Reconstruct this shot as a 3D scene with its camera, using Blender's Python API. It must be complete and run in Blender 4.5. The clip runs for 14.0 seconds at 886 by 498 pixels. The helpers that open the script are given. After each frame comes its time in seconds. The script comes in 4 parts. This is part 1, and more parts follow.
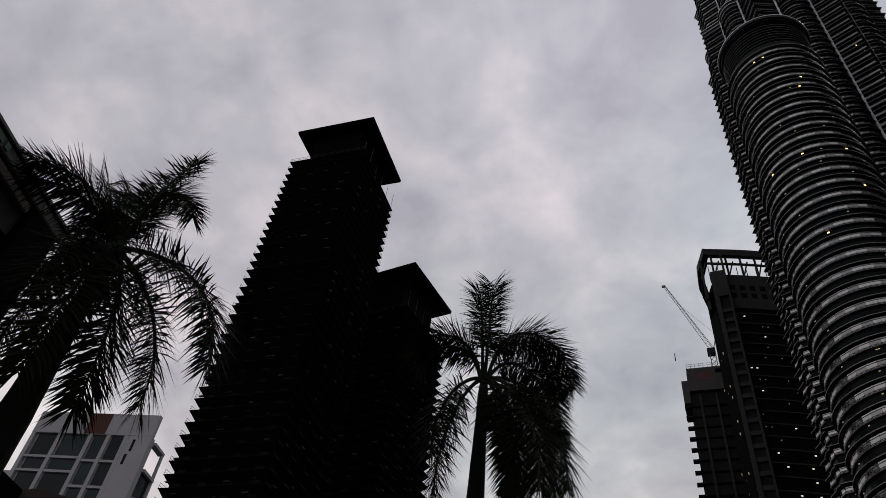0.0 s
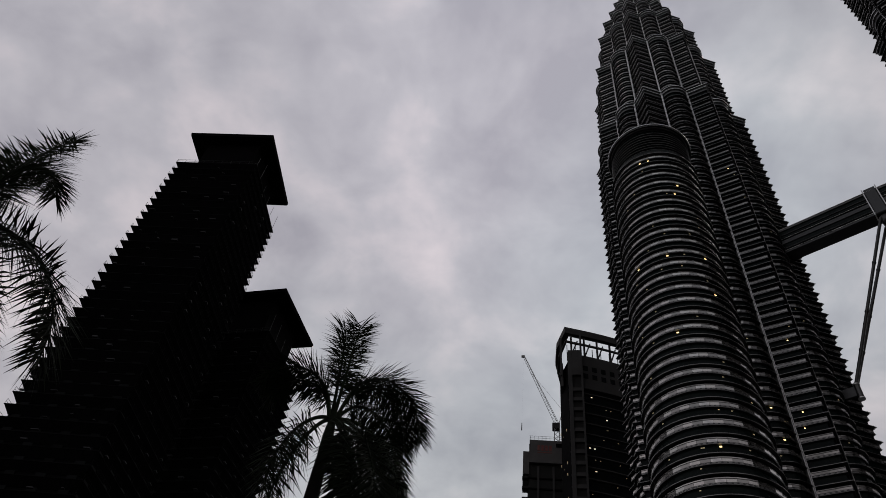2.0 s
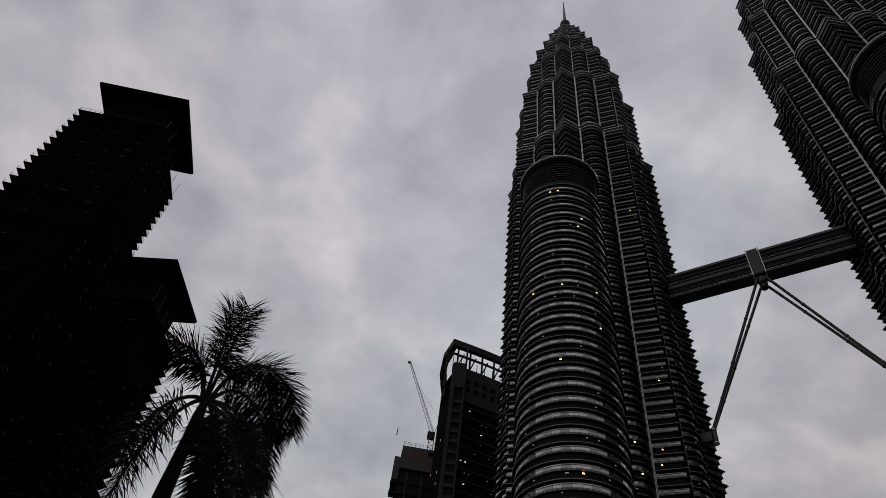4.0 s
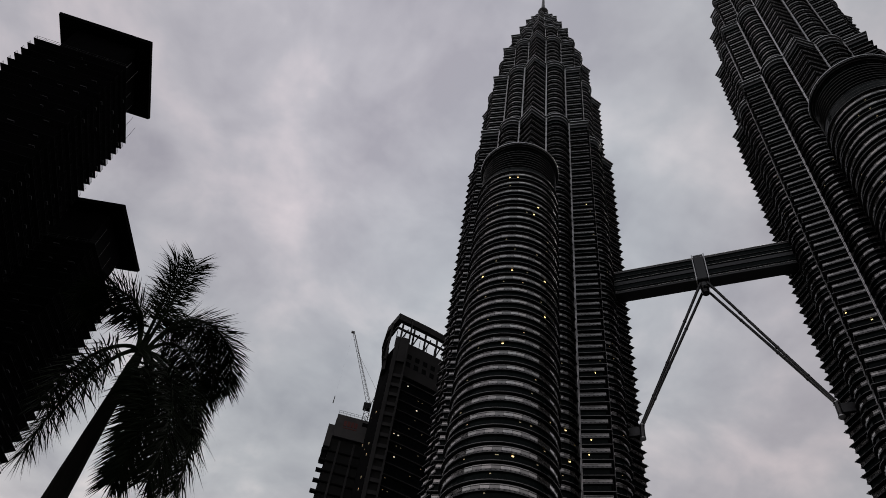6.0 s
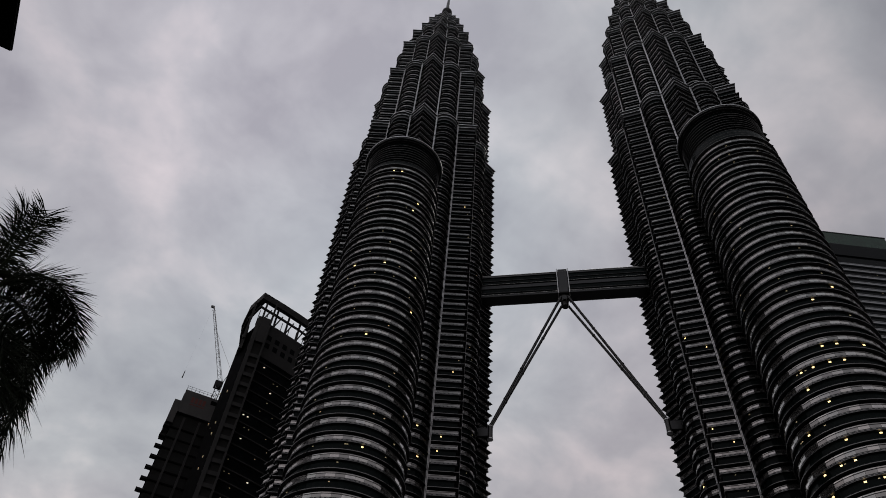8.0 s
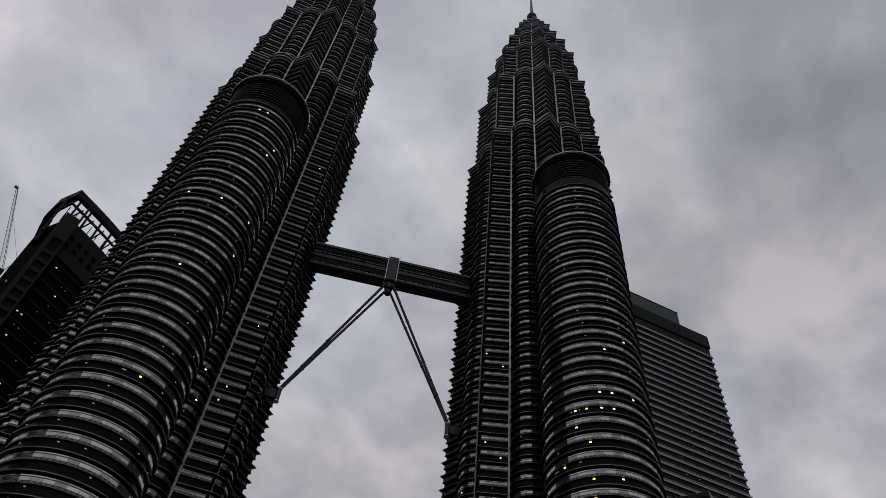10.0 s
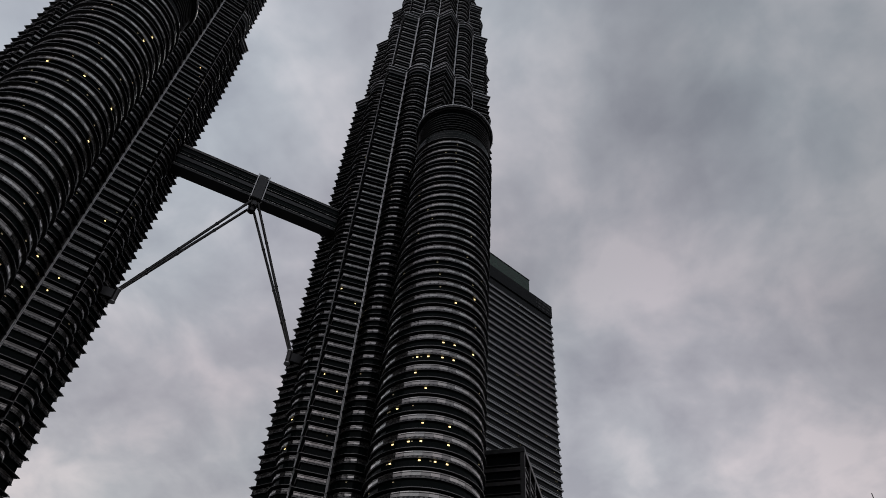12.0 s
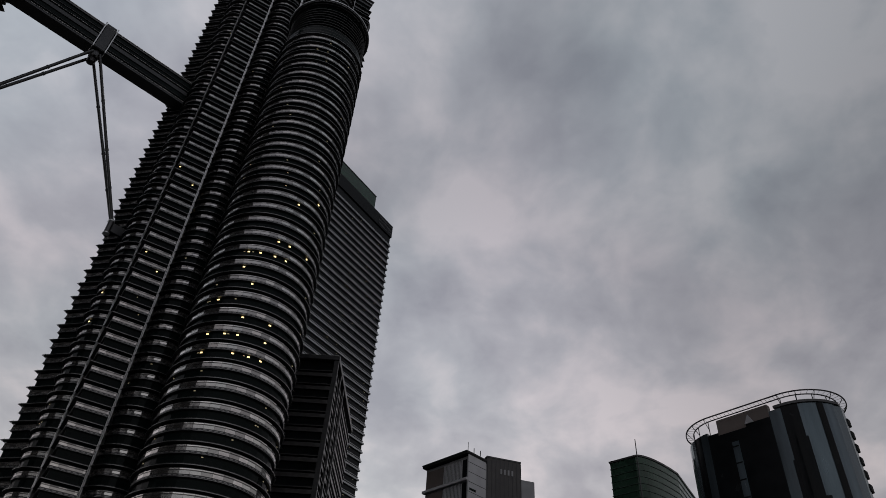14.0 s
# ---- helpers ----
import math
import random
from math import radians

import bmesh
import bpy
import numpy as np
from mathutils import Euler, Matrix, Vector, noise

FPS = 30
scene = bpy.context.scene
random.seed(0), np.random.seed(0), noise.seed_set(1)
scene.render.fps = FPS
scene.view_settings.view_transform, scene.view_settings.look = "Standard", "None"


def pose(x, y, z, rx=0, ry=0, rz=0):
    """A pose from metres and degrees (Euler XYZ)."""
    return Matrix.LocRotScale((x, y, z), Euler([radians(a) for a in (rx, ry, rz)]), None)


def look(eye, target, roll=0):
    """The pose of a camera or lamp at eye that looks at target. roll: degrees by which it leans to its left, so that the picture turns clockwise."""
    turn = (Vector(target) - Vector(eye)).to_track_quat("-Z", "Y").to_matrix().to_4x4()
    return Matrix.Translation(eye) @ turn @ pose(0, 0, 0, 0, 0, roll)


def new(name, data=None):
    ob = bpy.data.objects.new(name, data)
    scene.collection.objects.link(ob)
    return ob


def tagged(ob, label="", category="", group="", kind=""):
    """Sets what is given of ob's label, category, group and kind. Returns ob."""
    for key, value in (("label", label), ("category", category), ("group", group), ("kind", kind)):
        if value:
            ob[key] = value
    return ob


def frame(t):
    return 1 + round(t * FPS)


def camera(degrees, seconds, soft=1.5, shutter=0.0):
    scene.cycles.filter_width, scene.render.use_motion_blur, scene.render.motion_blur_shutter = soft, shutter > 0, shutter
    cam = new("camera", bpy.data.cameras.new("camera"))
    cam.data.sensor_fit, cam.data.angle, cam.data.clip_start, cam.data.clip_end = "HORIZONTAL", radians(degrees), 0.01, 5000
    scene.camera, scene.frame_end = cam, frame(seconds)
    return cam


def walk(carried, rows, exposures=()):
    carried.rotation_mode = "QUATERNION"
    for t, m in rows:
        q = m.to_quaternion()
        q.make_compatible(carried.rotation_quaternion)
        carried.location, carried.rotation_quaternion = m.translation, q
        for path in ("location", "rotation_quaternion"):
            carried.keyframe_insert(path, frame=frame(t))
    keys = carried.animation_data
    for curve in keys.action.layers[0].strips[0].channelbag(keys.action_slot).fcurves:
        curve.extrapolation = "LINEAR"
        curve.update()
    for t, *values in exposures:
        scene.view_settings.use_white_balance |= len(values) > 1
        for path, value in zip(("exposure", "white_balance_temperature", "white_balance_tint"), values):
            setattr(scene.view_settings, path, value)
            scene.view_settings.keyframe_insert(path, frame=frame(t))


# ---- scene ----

# ---------------------------------------------------------------- camera
EYE = Vector((0.0, 0.0, 1.6))
cam = camera(63.68, 14.0, soft=0.75)
ROWS = [
    (0.0, 134.82, -5.85, 13.18), (0.5, 136.47, -6.28, 9.61), (1.0, 137.83, -6.79, 6.26), (1.5, 139.06, -6.84, 2.14),
    (2.0, 139.84, -6.12, -1.55), (2.5, 140.37, -5.78, -4.27), (3.0, 141.08, -5.89, -7.04), (3.5, 141.30, -6.07, -10.05),
    (4.0, 141.28, -5.78, -13.35), (4.2, 141.27, -5.65, -14.72), (6.3, 140.05, -6.49, -20.83), (6.5, 140.28, -6.16, -21.12),
    (7.0, 139.83, -4.70, -20.95), (7.5, 139.58, -3.31, -26.88), (8.0, 140.54, -3.53, -32.29), (8.2, 140.71, -3.71, -34.32),
    (10.3, 139.75, -4.32, -56.66), (10.5, 139.21, -4.25, -58.47), (11.0, 138.18, -3.97, -61.71), (11.5, 137.36, -3.53, -65.03),
    (12.0, 136.51, -3.51, -68.49), (12.5, 134.56, -3.09, -72.88), (13.0, 132.76, -3.33, -77.61), (13.5, 131.30, -3.49, -82.68),
    (14.0, 130.62, -3.09, -85.12),
]
walk(cam, [(t, pose(EYE.x, EYE.y, EYE.z, a, b, c)) for t, a, b, c in ROWS],
     exposures=[(0.0, -0.06, 6500, 10), (3.0, -0.22, 6500, 10), (4.0, -0.24, 6500, 10), (7.5, -0.17, 6500, 10), (11.0, -0.19, 6300, 9), (14.0, -0.27, 6250, 8)])

# ---------------------------------------------------------------- sky and sun
SUN_AZ, SUN_EL = 60.0, 58.0


def build_sky():
    world = bpy.data.worlds.new("overcast_sky")
    scene.world = world
    world.use_nodes = True
    nt = world.node_tree
    nt.nodes.clear()
    N, Lk = nt.nodes.new, nt.links.new
    out, bg = N("ShaderNodeOutputWorld"), N("ShaderNodeBackground")
    sky = N("ShaderNodeTexSky")
    sky.sky_type, sky.sun_disc = "NISHITA", False
    sky.sun_elevation, sky.sun_rotation = radians(SUN_EL), radians(SUN_AZ)
    co = N("ShaderNodeTexCoord")
    # cloud sheet: the way of sight projected on a flat layer, so that the clouds shrink towards the horizon
    sep = N("ShaderNodeSeparateXYZ")
    Lk(co.outputs["Generated"], sep.inputs[0])
    zc = N("ShaderNodeMath"); zc.operation = "MAXIMUM"; zc.inputs[1].default_value = 0.0
    Lk(sep.outputs["Z"], zc.inputs[0])
    za = N("ShaderNodeMath"); za.operation = "ADD"; za.inputs[1].default_value = 0.34
    Lk(zc.outputs[0], za.inputs[0])
    dx = N("ShaderNodeMath"); dx.operation = "DIVIDE"
    dy = N("ShaderNodeMath"); dy.operation = "DIVIDE"
    Lk(sep.outputs["X"], dx.inputs[0]); Lk(za.outputs[0], dx.inputs[1])
    Lk(sep.outputs["Y"], dy.inputs[0]); Lk(za.outputs[0], dy.inputs[1])
    flat = N("ShaderNodeCombineXYZ")
    Lk(dx.outputs[0], flat.inputs[0]); Lk(dy.outputs[0], flat.inputs[1])

    def cloud(scale, detail, rough, shift, distort):
        mp = N("ShaderNodeMapping"); mp.inputs["Location"].default_value = shift
        Lk(flat.outputs[0], mp.inputs[0])
        n = N("ShaderNodeTexNoise")
        n.inputs["Scale"].default_value, n.inputs["Detail"].default_value = scale, detail
        n.inputs["Roughness"].default_value, n.inputs["Distortion"].default_value = rough, distort
        Lk(mp.outputs[0], n.inputs["Vector"])
        return n.outputs["Fac"]

    big = cloud(1.7, 3.0, 0.45, (3.1, 1.7, 0.0), 0.3)
    mid = cloud(5.0, 5.5, 0.5, (0.4, 5.2, 2.0), 0.35)
    mix = N("ShaderNodeMix"); mix.data_type = "FLOAT"; mix.inputs[0].default_value = 0.68
    Lk(big, mix.inputs[2]); Lk(mid, mix.inputs[3])
    fine = cloud(11.0, 4.5, 0.52, (2.7, 8.1, 1.0), 0.25)
    puff = N("ShaderNodeMath"); puff.operation = "MULTIPLY_ADD"
    puff.inputs[1].default_value, puff.inputs[2].default_value = 0.34, -0.17
    Lk(fine, puff.inputs[0])
    sheet = N("ShaderNodeMath"); sheet.operation = "ADD"
    Lk(mix.outputs[0], sheet.inputs[0]); Lk(puff.outputs[0], sheet.inputs[1])
    ramp = N("ShaderNodeValToRGB")
    e = ramp.color_ramp.elements
    e[0].position, e[0].color = 0.36, (0.345, 0.345, 0.385, 1)
    e[1].position, e[1].color = 0.64, (0.615, 0.58, 0.605, 1)
    m = ramp.color_ramp.elements.new(0.5); m.color = (0.45, 0.45, 0.485, 1)
    Lk(sheet.outputs[0], ramp.inputs[0])
    both = N("ShaderNodeMix"); both.data_type = "RGBA"; both.inputs[0].default_value = 0.94
    dim = N("ShaderNodeVectorMath"); dim.operation = "SCALE"; dim.inputs["Scale"].default_value = 0.06
    Lk(sky.outputs[0], dim.inputs[0])
    Lk(dim.outputs[0], both.inputs[6]); Lk(ramp.outputs[0], both.inputs[7])
    # faint rose and teal drifts in the grey
    hue = N("ShaderNodeValToRGB")
    h = hue.color_ramp.elements
    h[0].position, h[0].color = 0.40, (0.965, 1.01, 1.01, 1)
    h[1].position, h[1].color = 0.60, (1.02, 0.99, 1.0, 1)
    Lk(cloud(1.3, 2.0, 0.5, (7.3, 2.2, 4.0), 0.2), hue.inputs[0])
    tint = N("ShaderNodeVectorMath"); tint.operation = "MULTIPLY"
    Lk(both.outputs[2], tint.inputs[0]); Lk(hue.outputs[0], tint.inputs[1])
    # the cloud cover is thinner on one side and towards the horizon
    dot = N("ShaderNodeVectorMath"); dot.operation = "DOT_PRODUCT"
    dot.inputs[1].default_value = (-0.20, 0.16, 0.36)
    Lk(co.outputs["Generated"], dot.inputs[0])
    lift = N("ShaderNodeMath"); lift.operation = "ADD"; lift.inputs[1].default_value = 0.72
    Lk(dot.outputs["Value"], lift.inputs[0])
    inv = N("ShaderNodeMath"); inv.operation = "SUBTRACT"; inv.inputs[0].default_value = 1.0
    Lk(zc.outputs[0], inv.inputs[1])
    cube = N("ShaderNodeMath"); cube.operation = "POWER"; cube.inputs[1].default_value = 3.0
    Lk(inv.outputs[0], cube.inputs[0])
    # the grey turns a little warm towards the horizon
    warm = N("ShaderNodeMix"); warm.data_type = "RGBA"; warm.blend_type = "MULTIPLY"
    warm.inputs[7].default_value = (1.07, 1.0, 0.90, 1)
    warm_by = N("ShaderNodeMath"); warm_by.operation = "MULTIPLY"; warm_by.use_clamp = True; warm_by.inputs[1].default_value = 2.6
    Lk(cube.outputs[0], warm_by.inputs[0]); Lk(warm_by.outputs[0], warm.inputs[0])
    Lk(tint.outputs[0], warm.inputs[6]); Lk(warm.outputs[2], bg.inputs[0])
    low = N("ShaderNodeMath"); low.operation = "MULTIPLY_ADD"; low.inputs[1].default_value = 1.55
    Lk(cube.outputs[0], low.inputs[0]); Lk(lift.outputs[0], low.inputs[2])
    # wide drifts of thinner and thicker cloud: bearing, height, change, half-width in degrees
    total = low.outputs[0]
    for az, el, amount, wide in ((26, 62, 0.24, 34), (72, 60, -0.13, 22), (83, 20, 0.30, 26), (100, 57, 0.15, 24), (132, 58, -0.22, 34)):
        way = N("ShaderNodeVectorMath"); way.operation = "DOT_PRODUCT"
        way.inputs[1].default_value = (math.sin(radians(az)) * math.cos(radians(el)), math.cos(radians(az)) * math.cos(radians(el)), math.sin(radians(el)))
        Lk(co.outputs["Generated"], way.inputs[0])
        soft_edge = N("ShaderNodeMapRange"); soft_edge.interpolation_type = "SMOOTHSTEP"
        soft_edge.inputs["From Min"].default_value, soft_edge.inputs["From Max"].default_value = math.cos(radians(wide)), 1.0
        soft_edge.inputs["To Min"].default_value, soft_edge.inputs["To Max"].default_value = 0.0, amount
        Lk(way.outputs["Value"], soft_edge.inputs["Value"])
        more = N("ShaderNodeMath"); more.operation = "ADD"
        Lk(total, more.inputs[0]); Lk(soft_edge.outputs[0], more.inputs[1])
        total = more.outputs[0]
    Lk(total, bg.inputs[1])
    Lk(bg.outputs[0], out.inputs[0])


build_sky()
sun = new("sun", bpy.data.lights.new("sun", "SUN"))
sun.data.energy, sun.data.angle, sun.data.color = 0.5, radians(25), (1.0, 0.97, 0.93)
sun.matrix_world = look((0, 0, 0), (-math.sin(radians(SUN_AZ)) * math.cos(radians(SUN_EL)),
                                   -math.cos(radians(SUN_AZ)) * math.cos(radians(SUN_EL)), -math.sin(radians(SUN_EL))))


# ---------------------------------------------------------------- materials
def mat(name, base, rough=0.6, metal=0.0, vary=0.25, grain=0.6, stain=0.06, bump=0.0, spec=0.5, island=0.0, piece=0.0, streak=False):
    """A surface with grain and stains (scales per metre), panel and piece variation."""
    m = bpy.data.materials.new(name)
    m.use_nodes = True
    nt = m.node_tree
    N, Lk = nt.nodes.new, nt.links.new
    b = nt.nodes["Principled BSDF"]
    b.inputs["Roughness"].default_value, b.inputs["Metallic"].default_value = rough, metal
    b.inputs["Specular IOR Level"].default_value = spec
    co = N("ShaderNodeTexCoord")
    mp = N("ShaderNodeMapping")
    if streak:
        mp.inputs["Scale"].default_value = (1, 1, 0.12)
    Lk(co.outputs["Object"], mp.inputs[0])
    n1, n2 = N("ShaderNodeTexNoise"), N("ShaderNodeTexNoise")
    n1.inputs["Scale"].default_value, n1.inputs["Detail"].default_value = grain, 5
    n2.inputs["Scale"].default_value, n2.inputs["Detail"].default_value = stain, 3
    Lk(mp.outputs[0], n1.inputs["Vector"]); Lk(mp.outputs[0], n2.inputs["Vector"])
    add = N("ShaderNodeMath"); add.operation = "ADD"
    Lk(n1.outputs["Fac"], add.inputs[0]); Lk(n2.outputs["Fac"], add.inputs[1])
    rng = N("ShaderNodeMapRange")
    rng.inputs["From Min"].default_value, rng.inputs["From Max"].default_value = 0.6, 1.4
    rng.inputs["To Min"].default_value, rng.inputs["To Max"].default_value = 1 - vary, 1 + vary
    Lk(add.outputs[0], rng.inputs["Value"])
    value = rng.outputs[0]
    for amount, node, socket in ((island, "ShaderNodeNewGeometry", "Random Per Island"), (piece, "ShaderNodeObjectInfo", "Random")):
        if amount:
            src = N(node)
            r2 = N("ShaderNodeMapRange")
            r2.inputs["To Min"].default_value, r2.inputs["To Max"].default_value = 1 - amount, 1 + amount
            Lk(src.outputs[socket], r2.inputs["Value"])
            mul = N("ShaderNodeMath"); mul.operation = "MULTIPLY"
            Lk(value, mul.inputs[0]); Lk(r2.outputs[0], mul.inputs[1])
            value = mul.outputs[0]
    sc = N("ShaderNodeVectorMath"); sc.operation = "SCALE"
    sc.inputs[0].default_value = base
    Lk(value, sc.inputs["Scale"])
    Lk(sc.outputs[0], b.inputs["Base Color"])
    rr = N("ShaderNodeMapRange")
    rr.inputs["From Min"].default_value, rr.inputs["From Max"].default_value = 0.3, 0.7
    rr.inputs["To Min"].default_value, rr.inputs["To Max"].default_value = max(0.03, rough - 0.1), min(1, rough + 0.1)
    Lk(n1.outputs["Fac"], rr.inputs["Value"]); Lk(rr.outputs[0], b.inputs["Roughness"])
    if bump:
        bp = N("ShaderNodeBump"); bp.inputs["Strength"].default_value, bp.inputs["Distance"].default_value = bump, 0.05
        Lk(n1.outputs["Fac"], bp.inputs["Height"]); Lk(bp.outputs[0], b.inputs["Normal"])
    return m


def lamp_mat(name, color, strength):
    m = bpy.data.materials.new(name)
    m.use_nodes = True
    b = m.node_tree.nodes["Principled BSDF"]
    b.inputs["Base Color"].default_value = (*color, 1)
    b.inputs["Emission Color"].default_value, b.inputs["Emission Strength"].default_value = (*color, 1), strength
    return m


STEEL = mat("stainless_steel_panel", (0.31, 0.297, 0.288), 0.17, 0.94, 0.25, 0.8, 0.08, island=0.5)
STEEL_RIB = mat("bright_steel_rib", (0.50, 0.495, 0.50), 0.35, 0.9, 0.2, 0.8, 0.1)
STEEL_MID = mat("satin_steel_tube", (0.19, 0.187, 0.188), 0.38, 0.9, 0.25, 0.8, 0.1)
# Darker copy of the steel; on sunshades it holds underside shade in its colour.
STEEL_DARK = mat("dark_steel", (0.046, 0.046, 0.048), 0.45, 0.85, 0.25, 0.7, 0.07)
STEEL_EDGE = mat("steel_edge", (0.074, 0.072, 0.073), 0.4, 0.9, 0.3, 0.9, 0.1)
GLASS_T = mat("dark_tower_glass", (0.0035, 0.006, 0.006), 0.25, 0.0, 0.3, 0.35, 0.05, spec=0.05)
GLASS_B = mat("black_facade_glass", (0.005, 0.006, 0.007), 0.2, 0.0, 0.3, 0.3, 0.05, spec=0.07)
# The blue glass has vertical streaks in its colour that imitate reflections.
GLASS_BLUE = mat("blue_grey_facade_glass", (0.05, 0.066, 0.078), 0.18, 0.6, 0.6, 0.5, 0.12, spec=0.5, streak=True)
GLASS_GREEN = mat("green_facade_glass", (0.012, 0.034, 0.021), 0.22, 0.2, 0.5, 0.25, 0.08, spec=0.4)
# Both bases far below real concrete: the backlit silhouette is put into the colour.
BLACK = mat("silhouette_concrete", (0.0022, 0.0022, 0.0026), 0.95, 0.0, 0.35, 0.5, 0.07, spec=0.02, piece=0.3)
BLACK_EDGE = mat("near_black_edge", (0.0032, 0.0032, 0.0036), 0.9, 0.0, 0.4, 0.5, 0.1, spec=0.03, piece=0.4)
RAIL = mat("rail_metal", (0.02, 0.02, 0.022), 0.6, 0.2, 0.2, 2.0, 0.2, spec=0.2)
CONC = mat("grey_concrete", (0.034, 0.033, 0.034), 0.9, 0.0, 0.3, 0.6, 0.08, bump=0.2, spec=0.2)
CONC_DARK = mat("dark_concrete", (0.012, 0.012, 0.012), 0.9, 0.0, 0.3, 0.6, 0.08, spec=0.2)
WHITE = mat("white_render_wall", (0.31, 0.31, 0.335), 0.85, 0.0, 0.10, 0.5, 0.09, spec=0.2)
GREY = mat("grey_cladding", (0.20, 0.20, 0.21), 0.7, 0.1, 0.2, 0.4, 0.08, spec=0.3, piece=0.15)
BROWN = mat("rust_brown_panel", (0.065, 0.03, 0.021), 0.8, 0.0, 0.2, 0.6, 0.1, spec=0.2)
# Bark and leaf bases near black: the backlit silhouette is painted in.
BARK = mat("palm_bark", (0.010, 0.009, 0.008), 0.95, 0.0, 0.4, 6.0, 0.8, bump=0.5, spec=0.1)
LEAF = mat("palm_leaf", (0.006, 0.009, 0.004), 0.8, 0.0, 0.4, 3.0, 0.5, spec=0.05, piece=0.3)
SIGN_RED = mat("red_sign_paint", (0.10, 0.018, 0.014), 0.7, 0.0, 0.2, 2.0, 0.3)
SIGN_GREEN = mat("green_sign_paint", (0.012, 0.04, 0.022), 0.7, 0.0, 0.3, 3.0, 0.3)
CRANE_PAINT = mat("pale_crane_paint", (0.16, 0.16, 0.17), 0.6, 0.1, 0.2, 2.0, 0.2, spec=0.3)
PAVING = mat("paving_stone", (0.10, 0.098, 0.095), 0.85, 0.0, 0.25, 1.2, 0.05, bump=0.2, spec=0.2, piece=0.2)
ASPHALT = mat("ground_asphalt", (0.05, 0.05, 0.05), 0.9, 0.0, 0.3, 0.5, 0.02, bump=0.2, spec=0.2)
LAMP = lamp_mat("warm_ceiling_lamp", (1.0, 0.72, 0.32), 2.2)
LAMP_DIM = lamp_mat("dim_ceiling_lamp", (0.9, 0.75, 0.45), 0.16)
LAMP_WHITE = lamp_mat("white_ceiling_lamp", (1.0, 0.93, 0.75), 0.7)


# ---------------------------------------------------------------- mesh helpers
def at(az, d):
    """Plan point d metres from the eye at a bearing (degrees clockwise from y)."""
    return Vector((d * math.sin(radians(az)), d * math.cos(radians(az))))


def thing(name, x, y, z, label, category, group="", kind="", rz=0.0):
    e = new(name)
    e.matrix_world = pose(x, y, z, 0, 0, rz)
    return tagged(e, label, category, group, kind)


def mesh_of(bm, name, material):
    bmesh.ops.recalc_face_normals(bm, faces=bm.faces)
    me = bpy.data.meshes.new(name)
    bm.to_mesh(me)
    bm.free()
    me.materials.append(material)
    return me


def part(name, bm, material, parent, label="", kind=""):
    """Links a bmesh (or a ready mesh) as one mesh object under a thing or a part, in the parent's own axes."""
    me = bm if isinstance(bm, bpy.types.Mesh) else mesh_of(bm, name, material)
    ob = new(name, me)
    ob.parent = parent
    if label or kind:
        tagged(ob, label, kind=kind)
    return ob


def piece(name, me, parent, m):
    ob = new(name, me)
    ob.parent = parent
    ob.matrix_basis = m
    return ob


def box(bm, x0, x1, y0, y1, z0, z1, bevel=0.0):
    v = [bm.verts.new((x, y, z)) for z in (z0, z1) for x, y in ((x0, y0), (x1, y0), (x1, y1), (x0, y1))]
    fs = [bm.faces.new([v[i] for i in q]) for q in ((3, 2, 1, 0), (4, 5, 6, 7), (0, 1, 5, 4), (1, 2, 6, 5), (2, 3, 7, 6), (3, 0, 4, 7))]
    if bevel:
        bmesh.ops.bevel(bm, geom=list({e for f in fs for e in f.edges}), offset=bevel, segments=1, affect="EDGES")


def boxed(x0, x1, y0, y1, z0, z1, bevel=0.0):
    bm = bmesh.new()
    box(bm, x0, x1, y0, y1, z0, z1, bevel)
    return bm


def prism(bm, pts, z0, z1, caps=True):
    lo = [bm.verts.new((p[0], p[1], z0)) for p in pts]
    hi = [bm.verts.new((p[0], p[1], z1)) for p in pts]
    n = len(pts)
    for i in range(n):
        bm.faces.new((lo[i], lo[(i + 1) % n], hi[(i + 1) % n], hi[i]))
    if caps:
        bm.faces.new(lo[::-1]); bm.faces.new(hi)


def beam(bm, a, b, r, n=6, r2=None):
    """A round bar from a to b."""
    a, b = Vector(a), Vector(b)
    q = (b - a).to_track_quat("Z", "Y")
    r2 = r if r2 is None else r2
    rings = [[bm.verts.new(p + q @ Vector((rad * math.cos(i * math.tau / n), rad * math.sin(i * math.tau / n), 0))) for i in range(n)] for p, rad in ((a, r), (b, r2))]
    for i in range(n):
        bm.faces.new((rings[0][i], rings[0][(i + 1) % n], rings[1][(i + 1) % n], rings[1][i]))
    bm.faces.new(rings[0][::-1]); bm.faces.new(rings[1])


def circle(r, n, cx=0.0, cy=0.0):
    return [(cx + r * math.cos(i * math.tau / n), cy + r * math.sin(i * math.tau / n)) for i in range(n)]


def pushed(pts, d):
    """The closed outline moved outwards by d."""
    n, out = len(pts), []
    for i in range(n):
        a, p, b = Vector(pts[i - 1]), Vector(pts[i]), Vector(pts[(i + 1) % n])
        t1, t2 = (p - a).normalized(), (b - p).normalized()
        n1, n2 = Vector((t1.y, -t1.x)), Vector((t2.y, -t2.x))
        m = n1 + n2
        k = max(0.45, 1 + n1.dot(n2))
        out.append(p + m * (d / k))
    return out


